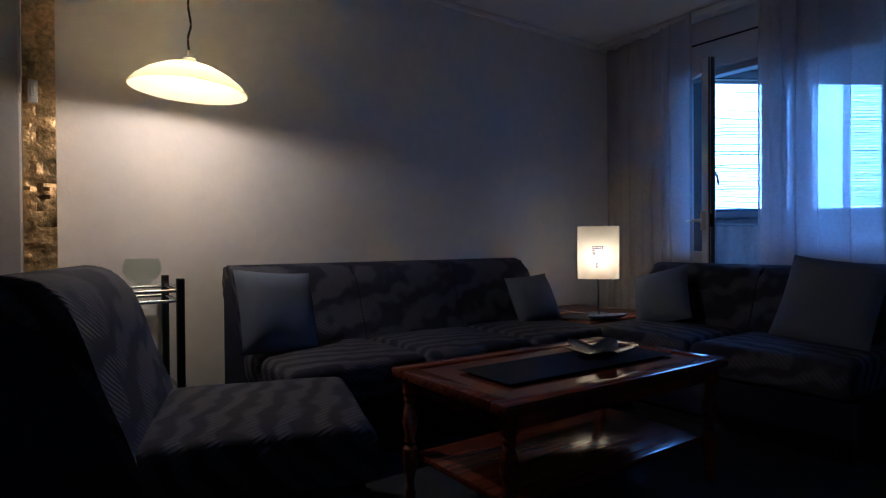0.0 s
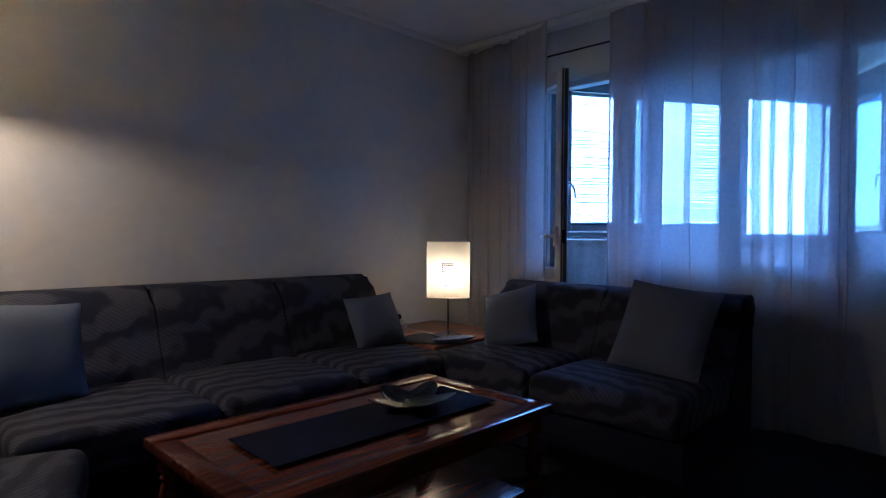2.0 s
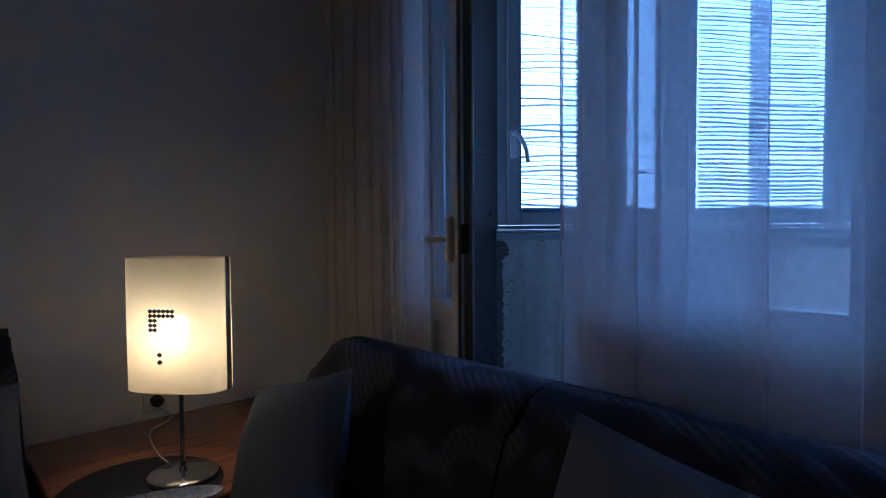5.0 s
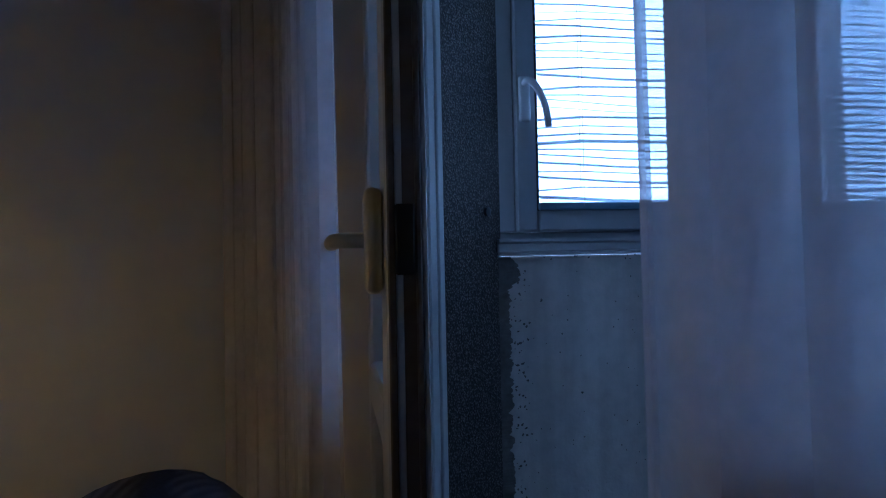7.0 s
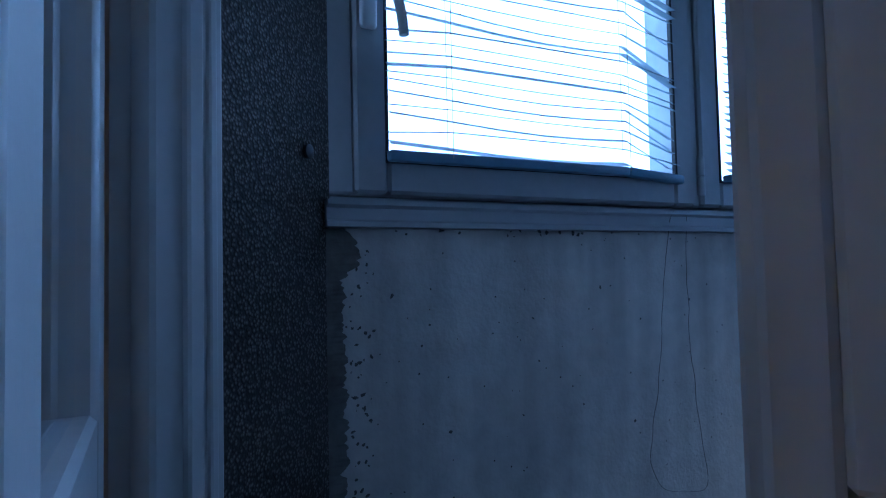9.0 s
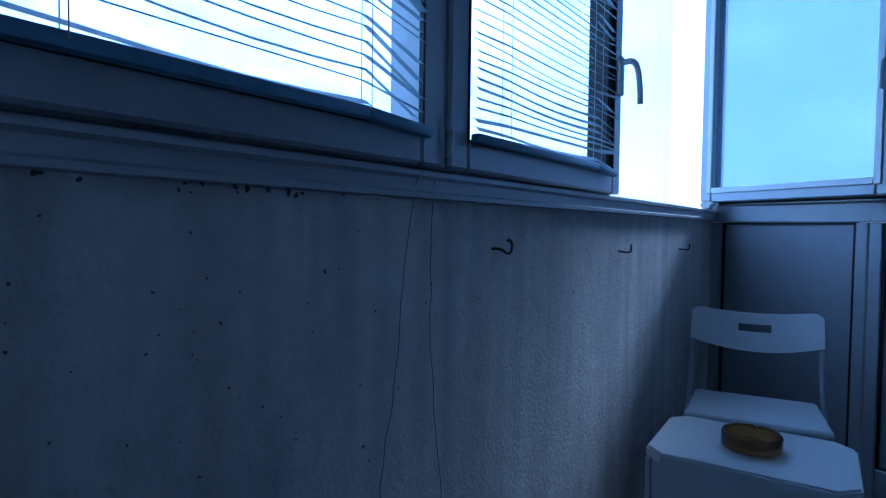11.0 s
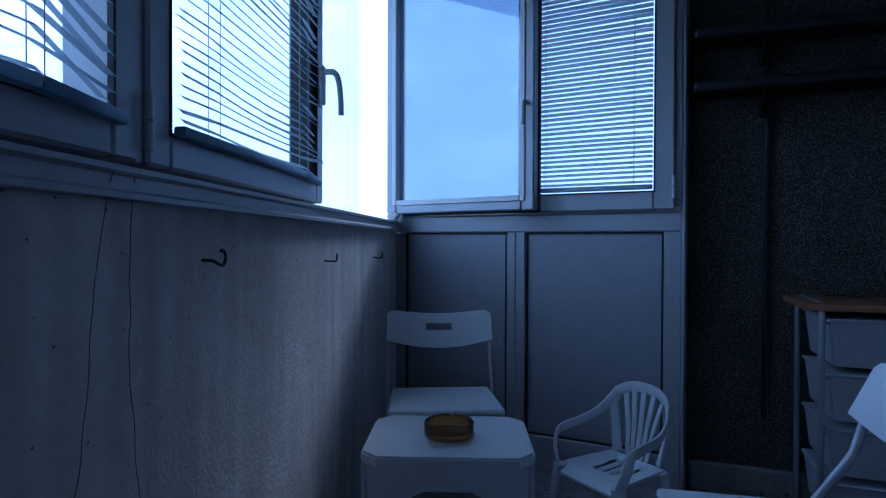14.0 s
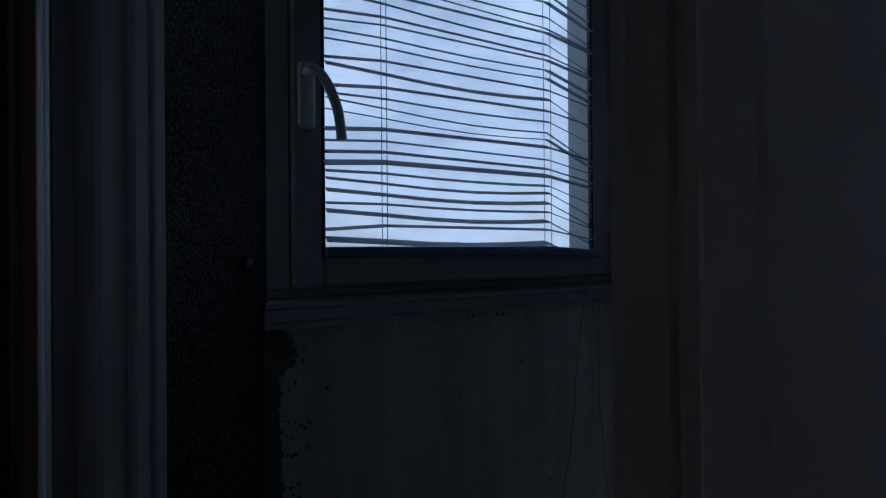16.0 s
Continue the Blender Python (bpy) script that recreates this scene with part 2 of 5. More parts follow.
PAINT = material("wall_paint", (0.72, 0.70, 0.68), 0.75, vary=0.06, scale=1.4, fine=14, bump=0.10, bump_scale=45)
CEIL = material("ceiling_paint", (0.82, 0.80, 0.78), 0.85, vary=0.04, bump=0.15)
CARPET = material("carpet", (0.045, 0.048, 0.065), 0.95, vary=0.3, scale=9, fine=140, bump=0.7, bump_scale=300, spec=0.1)
WHITEPAINT = material("gloss_white_paint", (0.72, 0.71, 0.69), 0.3, vary=0.05, bump=0.06, bump_scale=25)
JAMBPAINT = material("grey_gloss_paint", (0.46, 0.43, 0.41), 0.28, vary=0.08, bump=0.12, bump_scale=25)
GOLD = material("gold_plaster", (0.62, 0.43, 0.14), 0.3, 0.5, vary=0.6, scale=14, fine=60, bump=0.9, bump_scale=45)
CLOTH = upholstery("sofa_cloth", (0.022, 0.024, 0.048), (0.120, 0.122, 0.170))
CLOTHDARK = material("sofa_side_cloth", (0.016, 0.019, 0.050), 0.9, vary=0.25, scale=8, fine=200, bump=0.5, bump_scale=400, spec=0.2)
CUSHION = material("cushion_cloth", (0.14, 0.165, 0.26), 0.9, vary=0.15, scale=5, fine=260, bump=0.4, bump_scale=380, spec=0.2)
CHERRY = wood("cherry_wood", (0.085, 0.020, 0.008), (0.21, 0.060, 0.022), 0.16)
TABLEWOOD = wood("side_table_wood", (0.16, 0.055, 0.02), (0.33, 0.13, 0.05), 0.3)
DESKWOOD = wood("desk_board", (0.13, 0.055, 0.025), (0.24, 0.11, 0.05), 0.5)
RUNNER = material("navy_runner", (0.018, 0.020, 0.045), 0.95, vary=0.3, fine=180, bump=0.5, bump_scale=320, spec=0.1)
BLACKMAT = material("black_mat", (0.012, 0.012, 0.014), 0.8, vary=0.3, bump=0.3, bump_scale=200)
CHROME = material("chrome", (0.75, 0.75, 0.76), 0.12, 1.0, vary=0.05, bump=0.02)
STEEL = material("grey_tube_steel", (0.42, 0.44, 0.47), 0.35, 0.8, vary=0.1, bump=0.05)
DARKMETAL = material("dark_metal", (0.03, 0.03, 0.032), 0.4, 0.6, vary=0.2, bump=0.1)
ALU = material("aluminium_paint", (0.40, 0.41, 0.43), 0.42, 0.25, vary=0.07, scale=3, fine=40, bump=0.05)
ALUPANEL = material("aluminium_panel", (0.36, 0.37, 0.40), 0.38, 0.25, vary=0.08, scale=1.6, fine=18, bump=0.06, bump_scale=12)
PVC = material("white_pvc", (0.66, 0.66, 0.65), 0.3, vary=0.04, bump=0.03)
BROWNSEAL = material("brown_door_edge", (0.15, 0.125, 0.11), 0.45, vary=0.2, bump=0.1)
RUBBER = material("black_gasket", (0.012, 0.012, 0.013), 0.6, vary=0.2, bump=0.1)
CONCRETE = speckled("painted_concrete", (0.60, 0.575, 0.54), (0.11, 0.105, 0.10), 26.0, 0.06, 0.9, 0.3)
FLOORCON = speckled("loggia_floor_concrete", (0.24, 0.23, 0.22), (0.05, 0.05, 0.05), 18, 0.16)
STUCCO = pebble("pebble_dash", (0.035, 0.032, 0.028), (0.27, 0.24, 0.20), 175.0)
MORTAR = material("torn_mortar", (0.10, 0.10, 0.095), 0.95, vary=0.5, bump=0.9, bump_scale=70)
CEMENT = material("grey_cement", (0.17, 0.165, 0.15), 0.95, vary=0.35, scale=9, fine=60, bump=0.4, bump_scale=60)
PLASTIC = material("white_plastic", (0.66, 0.68, 0.70), 0.35, vary=0.05, scale=4, bump=0.05)
OLDPLASTIC = material("yellowed_plastic", (0.60, 0.58, 0.47), 0.4, vary=0.1, bump=0.05)
DRAWERGREY = material("grey_drawer_plastic", (0.33, 0.34, 0.36), 0.5, vary=0.08, bump=0.08)
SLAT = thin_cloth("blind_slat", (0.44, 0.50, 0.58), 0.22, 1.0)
CORD = material("cord", (0.45, 0.44, 0.40), 0.8, bump=0)
WIRE = material("dark_wire", (0.02, 0.02, 0.02), 0.5, bump=0)
PANE = clear_glass("window_glass")
TINTED = clear_glass("blue_tinted_glass", (0.34, 0.40, 0.48), 1.0, 0.15)
PALEGLASS = clear_glass("pale_tinted_glass", (0.62, 0.68, 0.76))
BOWLGLASS = clear_glass("bowl_glass", (0.9, 0.93, 0.92))
SHEER = thin_cloth("sheer_curtain", (0.78, 0.75, 0.77), 0.60, 0.55)
SHADECLOTH = thin_cloth("lamp_shade_acrylic", (0.78, 0.68, 0.40), 0.72, 0.97)
PENDGLASS = thin_cloth("pendant_glass", (0.89, 0.82, 0.59), 0.68, 1.0)
BEAD = material("violet_beads", (0.10, 0.08, 0.28), 0.15, 0.2, vary=0.4, fine=300, bump=0)
DISH = material("silver_dish", (0.10, 0.105, 0.12), 0.2, 1.0, vary=0.3, bump=0.3, bump_scale=60)
CERAMIC = material("blue_white_ceramic", (0.30, 0.33, 0.46), 0.25, vary=0.6, scale=50, fine=120, bump=0.1)
TILE = material("white_tile", (0.66, 0.66, 0.64), 0.2, vary=0.05, bump=0.03)
BLUEPAINT = material("blue_frame_paint", (0.10, 0.16, 0.24), 0.4, vary=0.1)
# Blue of bounced daylight put into the colour of the blinds' bottom rails.
DAYLITRAIL = material("blue_daylight_rail", (0.16, 0.26, 0.38), 0.4, vary=0.1)
RADIATOR = material("radiator_enamel", (0.62, 0.60, 0.55), 0.35, vary=0.06, bump=0.04)
RAG = material("white_rag", (0.6, 0.58, 0.55), 0.95, vary=0.25, bump=0.6)
LEAF = material("tree_leaves", (0.05, 0.085, 0.035), 0.8, vary=0.5, scale=1.2, fine=6, bump=0)
GROUND = material("ground", (0.09, 0.11, 0.07), 0.95, vary=0.4, scale=0.02, fine=0.3, bump=0)
TOWERWALL = material("tower_wall", (0.42, 0.33, 0.29), 0.9, vary=0.08, scale=0.1, fine=1, bump=0)
TOWERGLASS = material("tower_window", (0.07, 0.09, 0.11), 0.3, vary=0.2, scale=0.3, fine=2, bump=0)
AMBER = bpy.data.materials.new("amber_glass")
AMBER.use_nodes = True
_b = AMBER.node_tree.nodes["Principled BSDF"]
_b.inputs["Base Color"].default_value = (0.34, 0.19, 0.05, 1)
_b.inputs["Transmission Weight"].default_value = 0.95
_b.inputs["Roughness"].default_value = 0.06
BULB = bpy.data.materials.new("lit_bulb")
BULB.use_nodes = True
_b = BULB.node_tree.nodes["Principled BSDF"]
_b.inputs["Emission Color"].default_value = (1.0, 0.80, 0.48, 1)
_b.inputs["Emission Strength"].default_value = 4.0

# ---- mesh helpers ----


def finish(name, bm, mat, smooth=False):
    bmesh.ops.recalc_face_normals(bm, faces=bm.faces)
    me = bpy.data.meshes.new(name)
    bm.to_mesh(me)
    bm.free()
    me.materials.append(mat)
    if smooth:
        me.shade_smooth()
        me.set_sharp_from_angle(angle=radians(38))
    return me


def part(name, bm, mat, parent, label="", smooth=True, m=None):
    ob = new(name, finish(name, bm, mat, smooth))
    ob.parent = parent
    if m is not None:
        ob.matrix_basis = m
    if label:
        tagged(ob, label)
    return ob


def thing(name, m, label, category, group=""):
    ob = new(name)
    ob.empty_display_size = 0.1
    ob.matrix_basis = m
    return tagged(ob, label, category, group)


def structure(name, bm, mat, label="", m=None, smooth=False):
    ob = new(name, finish(name, bm, mat, smooth))
    if m is not None:
        ob.matrix_basis = m
    return tagged(ob, label or name.replace("_", " "), name.split("_")[0], kind="structure")


def single(name, bm, mat, m, label, category, group="", smooth=True):
    ob = new(name, finish(name, bm, mat, smooth))
    ob.matrix_basis = m
    return tagged(ob, label, category, group)


def box(bm, a, b, bevel=0.0, seg=2, m=None):
    """A box between two corners, with rounded edges where bevel is given."""
    t = bmesh.new()
    bmesh.ops.create_cube(t, size=1.0)
    c = [(p + q) / 2 for p, q in zip(a, b)]
    s = [abs(q - p) for p, q in zip(a, b)]
    for v in t.verts:
        v.co = Vector((c[0] + v.co.x * s[0], c[1] + v.co.y * s[1], c[2] + v.co.z * s[2]))
    if bevel:
        bmesh.ops.bevel(t, geom=list(t.edges), offset=min(bevel, min(s) * 0.45), segments=seg, affect="EDGES", profile=0.5)
    return merge(bm, t, m)


def merge(bm, t, m=None):
    if m is not None:
        bmesh.ops.transform(t, matrix=m, verts=t.verts)
    me = bpy.data.meshes.new("tmp")
    t.to_mesh(me)
    t.free()
    bm.from_mesh(me)
    bpy.data.meshes.remove(me)
    return bm


def one(a, b, bevel=0.0, seg=2, m=None):
    return box(bmesh.new(), a, b, bevel, seg, m)


def tube(bm, pts, r, sides=10, closed=False):
    """A round tube along a run of points."""
    pts = [Vector(p) for p in pts]
    rings = []
    for i, p in enumerate(pts):
        a = pts[i - 1] if i or closed else p
        b = pts[(i + 1) % len(pts)] if i + 1 < len(pts) or closed else p
        d = (b - a).normalized()
        q = d.to_track_quat("Z", "Y")
        rings.append([bm.verts.new(p + q @ Vector((r * math.cos(2 * math.pi * k / sides), r * math.sin(2 * math.pi * k / sides), 0))) for k in range(sides)])
    n = len(rings)
    for i in range(n if closed else n - 1):
        a, b = rings[i], rings[(i + 1) % n]
        for k in range(sides):
            bm.faces.new((a[k], a[(k + 1) % sides], b[(k + 1) % sides], b[k]))
    if not closed:
        bm.faces.new(rings[0][::-1])
        bm.faces.new(rings[-1])
    return bm


def arc(points, r=0.04, steps=5):
    """Rounds the corners of a run of points."""
    p = [Vector(q) for q in points]
    out = [p[0]]
    for a, b, c in zip(p, p[1:], p[2:]):
        u, v = (a - b), (c - b)
        k = min(r, u.length * 0.45, v.length * 0.45)
        s, e = b + u.normalized() * k, b + v.normalized() * k
        for i in range(steps + 1):
            t = i / steps
            out.append(s * (1 - t) ** 2 + b * 2 * t * (1 - t) + e * t * t)
    out.append(p[-1])
    return out


def lathe(bm, prof, sides=20, m=None):
    """A turned body from (radius, height) pairs."""
    t = bmesh.new()
    rings = [[t.verts.new((r * math.cos(2 * math.pi * k / sides), r * math.sin(2 * math.pi * k / sides), z)) for k in range(sides)] for r, z in prof]
    for a, b in zip(rings, rings[1:]):
        for k in range(sides):
            t.faces.new((a[k], a[(k + 1) % sides], b[(k + 1) % sides], b[k]))
    if prof[0][0] > 1e-4:
        t.faces.new(rings[0][::-1])
    if prof[-1][0] > 1e-4:
        t.faces.new(rings[-1])
    bmesh.ops.remove_doubles(t, verts=t.verts, dist=1e-5)
    return merge(bm, t, m)


def extrude(bm, prof, x0, x1, bevel=0.0, seg=3, m=None, slices=1):
    """A profile of (y, z) pairs drawn out along x."""
    t = bmesh.new()
    rings = [[t.verts.new((x0 + (x1 - x0) * i / slices, y, z)) for y, z in prof] for i in range(slices + 1)]
    ends = [t.faces.new(rings[0]), t.faces.new(rings[-1][::-1])]
    n = len(prof)
    for a, b in zip(rings, rings[1:]):
        for k in range(n):
            t.faces.new((a[k], b[k], b[(k + 1) % n], a[(k + 1) % n]))
    if bevel:
        edges = [e for f in ends for e in f.edges]
        bmesh.ops.bevel(t, geom=edges, offset=bevel, segments=seg, affect="EDGES", profile=0.5)
    return merge(bm, t, m)


def smooth_run(points, steps=6):
    """A closed or open run of points, rounded by a spline."""
    p = [Vector((*q, 0)) if len(q) == 2 else Vector(q) for q in points]
    out = []
    n = len(p)
    for i in range(n - 1):
        a, b, c, d = p[max(i - 1, 0)], p[i], p[i + 1], p[min(i + 2, n - 1)]
        for k in range(steps):
            t = k / steps
            out.append(0.5 * ((2 * b) + (c - a) * t + (2 * a - 5 * b + 4 * c - d) * t * t + (3 * b - a - 3 * c + d) * t ** 3))
    out.append(p[-1])
    return out


def ring_frame(bm, x0, x1, w0, w1, z0, z1, bar, bevel=0.006, m=None, low=None):
    """A window frame of four bars, in the plane of (y, z), from x0 to x1 in depth."""
    low = low or bar
    a, b = min(w0, w1), max(w0, w1)
    box(bm, (x0, a, z0), (x1, a + bar, z1), bevel, 1, m)
    box(bm, (x0, b - bar, z0), (x1, b, z1), bevel, 1, m)
    box(bm, (x0, a + bar, z0), (x1, b - bar, z0 + low), bevel, 1, m)
    box(bm, (x0, a + bar, z1 - bar), (x1, b - bar, z1), bevel, 1, m)
    return bm

# ---- setting: living room (in the room's own axes) ----
H = 2.63
structure("floor", one((-7.2, -4.5, -0.15), (-0.32, 0.62, 0.0)), CARPET, "dark grey-blue carpeted living room floor", ROOM)
structure("floor_hall", one((-7.2, 0.621, -0.15), (-4.3, 4.6, -0.002)), DESKWOOD, "brown hall floor", ROOM)
structure("ceiling", one((-7.4, -4.7, H), (-0.30, 4.8, H + 0.025)), CEIL, "white painted ceiling", ROOM)
structure("wall_north", one((-4.585, 0.62, 0.0), (-0.485, 0.82, H)), PAINT, "pale painted living room wall lit by lamps", ROOM)
structure("wall_south", one((-7.2, -4.7, 0.0), (-0.30, -4.5, H)), PAINT, "pale painted wall", ROOM)
structure("wall_west", one((-7.4, -4.7, 0.0), (-7.2, 4.6, H)), PAINT, "pale painted wall", ROOM)
structure("wall_hall_side", one((-4.655, 0.83, 0.0), (-4.5, 4.4, H)), PAINT, "pale hall wall", ROOM)
hall = one((-7.2, 3.3, 0.0), (-5.52, 3.4, H))
box(hall, (-5.0, 3.3, 0.0), (-4.66, 3.4, H))
box(hall, (-5.519, 3.3, 2.05), (-5.001, 3.4, H))
structure("wall_hall_end", hall, PAINT, "pale hall wall with a doorway", ROOM)
structure("wall_bath", one((-6.0, 4.4, 0.0), (-4.5, 4.5, H)), TILE, "white tiled bathroom wall", ROOM)
structure("wall_bath_side", one((-6.1, 3.41, 0.0), (-6.0, 4.5, H)), TILE, "white tiled bathroom wall", ROOM)
for i, z in enumerate((1.62, 1.22)):
    structure("trim_tile_%d" % (i + 1), one((-5.9, 4.392, z), (-4.7, 4.3995, z + 0.045)), BLUEPAINT, "dark blue tile border", ROOM)
trim = one((-5.53, 3.28, 0.0), (-5.47, 3.42, 2.1), 0.006)
box(trim, (-5.05, 3.28, 0.0), (-4.99, 3.42, 2.1), 0.006)
box(trim, (-5.47, 3.28, 2.04), (-5.05, 3.42, 2.1), 0.006)
structure("trim_bath_door", trim, BLUEPAINT, "blue painted door frame", ROOM)
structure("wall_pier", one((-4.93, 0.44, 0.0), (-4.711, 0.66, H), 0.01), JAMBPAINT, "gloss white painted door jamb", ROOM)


def gold_pier():
    bm = bmesh.new()
    nx, nz = 5, 150
    vs = [[bm.verts.new((-4.708 + 0.12 * i / nx, 0.47 + 0.02 * noise.noise((i * 1.7, j * 0.6, 3.0)) + random.uniform(-0.004, 0.004), H * j / nz)) for i in range(nx + 1)] for j in range(nz + 1)]
    for a, b in zip(vs, vs[1:]):
        for i in range(nx):
            bm.faces.new((a[i], a[i + 1], b[i + 1], b[i]))
    box(bm, (-4.708, 0.50, 0.0), (-4.586, 0.65, H))
    return bm


structure("wall_gold_pier", gold_pier(), GOLD, "rough gold-brown plaster pier", ROOM, True)

# window wall, with the balcony door and a long window
structure("wall_window_north", one((-0.42, -0.049, 0.0), (-0.36, 0.619, H)), PAINT, "pale wall beside the balcony door", WIN)
structure("wall_window_head", one((-0.42, -3.6, 2.24), (-0.27, -0.051, H)), WHITEPAINT, "white panel above the windows", WIN)
structure("trim_shutter_box", one((-0.428, -3.6, 2.44), (-0.421, -0.002, 2.452)), DARKMETAL, "dark joint of the shutter box", WIN)
structure("wall_window_sill", one((-0.42, -3.6, 0.0), (-0.27, -0.6862, 0.8635)), PAINT, "pale wall under the window", WIN)
structure("wall_window_south", one((-0.42, -4.5, 0.0), (-0.27, -3.602, H)), PAINT, "pale wall", WIN)
cornice = one((-4.585, 0.585, H - 0.045), (-0.76, 0.619, H - 0.001), 0.012)
structure("trim_cornice", cornice, CEIL, "white cornice", ROOM)
structure("trim_curtain_rail", one((-0.75, -4.4, H - 0.05), (-0.63, 0.615, H - 0.002), 0.008), WHITEPAINT, "white curtain rail under the ceiling", ROOM)
structure("baseboard", one((-4.1, 0.60, 0.001), (-0.56, 0.619, 0.08), 0.005), TABLEWOOD, "brown skirting board", ROOM)


def casement(name, label, y0, y1, z0, z1, x0, x1, bar, m, mat, glass=PANE):
    """A glazed frame with its pane, across y."""
    root = structure(name, ring_frame(bmesh.new(), x0, x1, y0, y1, z0, z1, bar), mat, label, m)
    a, b = min(y0, y1) + bar * 0.8, max(y0, y1) - bar * 0.8
    xm = (x0 + x1) / 2
    p = part("pane", one((xm - 0.003, a, z0 + bar * 0.8), (xm + 0.003, b, z1 - bar * 0.8)), glass, root, smooth=False)
    p.visible_shadow = False
    s = 1 if y1 > y0 else -1
    bead = ring_frame(bmesh.new(), x0 - 0.002, x0 + 0.008, y0 + (bar - 0.005) * s, y1 - (bar - 0.005) * s, z0 + bar - 0.005, z1 - bar + 0.005, 0.006, 0)
    part("gasket", bead, RUBBER, root, smooth=False)
    return root


win = bmesh.new()
box(win, (-0.40, -3.55, 0.864), (-0.33, -0.6862, 0.884), 0.004, 1)
box(win, (-0.40, -3.55, 2.152), (-0.33, -0.6862, 2.238), 0.004, 1)
for a, b in ((-0.752, -0.6862), (-1.428, -1.416), (-1.984, -1.972), (-2.55, -2.538), (-3.55, -3.30)):
    box(win, (-0.40, a, 0.885), (-0.33, b, 2.151), 0.004, 1)
structure("window_1", win, PVC, "white fixed window frame behind sheer curtains", WIN)
for k, (a, b) in enumerate(((-0.753, -1.415), (-1.429, -1.971), (-1.985, -2.537), (-2.551, -3.299))):
    casement("window_%d" % (k + 2), "white casement window with clear glass", a, b, 0.886, 2.150, -0.425, -0.36, 0.048, WIN, PVC)
jamb = bmesh.new()
for a, b in ((-0.095, -0.05), (-0.686, -0.650)):
    box(jamb, (-0.40, a, 0.0), (-0.31, b, 2.238), 0.005, 1)
    box(jamb, (-0.365, a + (0.0 if a < -0.3 else -0.012), 0.0), (-0.345, b + (0.012 if a < -0.3 else 0.0), 2.238), 0.003, 1)
    box(jamb, (-0.335, a - (0.0 if a < -0.3 else 0.008), 0.0), (-0.325, b + (0.008 if a < -0.3 else 0), 2.238), 0.002, 1)
box(jamb, (-0.40, -0.649, 2.19), (-0.31, -0.096, 2.238), 0.005, 1)
structure("door_frame", jamb, PVC, "white balcony door frame with ribbed edge", WIN)
structure("door_threshold", one((-0.42, -0.649, 0.001), (-0.29, -0.096, 0.035), 0.008), ALU, "metal threshold", WIN)


def balcony_door():
    """Leaf along local x from the hinge, inner face towards -y."""
    ang = 239.5
    d = thing("balcony_door", ROOM @ pose(-0.60, -0.04, 0.02, 0, 0, ang), "white balcony door with brown edge standing half open", "door")
    w, h = 0.462, 2.22
    fr = bmesh.new()
    for a, b in ((0.0, 0.08), (w - 0.085, w - 0.004)):
        box(fr, (a, 0.0, 0.0), (b, 0.054, h), 0.006, 1)
    for a, b in ((0.0, 0.09), (0.78, 0.86), (h - 0.085, h)):
        box(fr, (0.08, 0.0, a), (w - 0.085, 0.054, b), 0.006, 1)
    part("leaf_frame", fr, PVC, d)
    part("lower_panel", one((0.08, 0.02, 0.09), (w - 0.085, 0.045, 0.78)), PVC, d)
    g = part("glass_pane", one((0.08, 0.03, 0.86), (w - 0.085, 0.036, h - 0.085)), PANE, d, smooth=False)
    g.visible_shadow = False
    edge = one((w - 0.003, 0.022, 0.0), (w + 0.002, 0.038, h), 0)
    part("rib", one((w - 0.003, 0.047, 0.0), (w + 0.003, 0.0535, h), 0.001, 1), PVC, d)
    part("rib", one((w - 0.003, 0.0125, 0.0), (w + 0.003, 0.0215, h), 0.001, 1), PVC, d)
    box(edge, (w, 0.038, 0.0), (w + 0.006, 0.046, h), 0.002, 1)
    box(edge, (w, 0.002, 0.0), (w + 0.006, 0.012, h), 0.002, 1)
    part("edge_strip", edge, BROWNSEAL, d, "brown weathered edge strip")
    part("latch_plate", one((w + 0.001, 0.012, 1.034), (w + 0.010, 0.036, 1.124), 0.002, 1), RUBBER, d, "black latch plate")
    hd = part("door_handle", one((w - 0.062, -0.026, 1.008), (w - 0.022, -0.001, 1.15), 0.012, 3), OLDPLASTIC, d, "cream lever handle on a long plate")
    lv = tube(bmesh.new(), arc([(w - 0.042, -0.02, 1.08), (w - 0.042, -0.065, 1.08), (w - 0.042 - 0.11, -0.072, 1.075)], 0.03), 0.0105, 12)
    part("lever", lv, OLDPLASTIC, hd)
    return d


balcony_door()


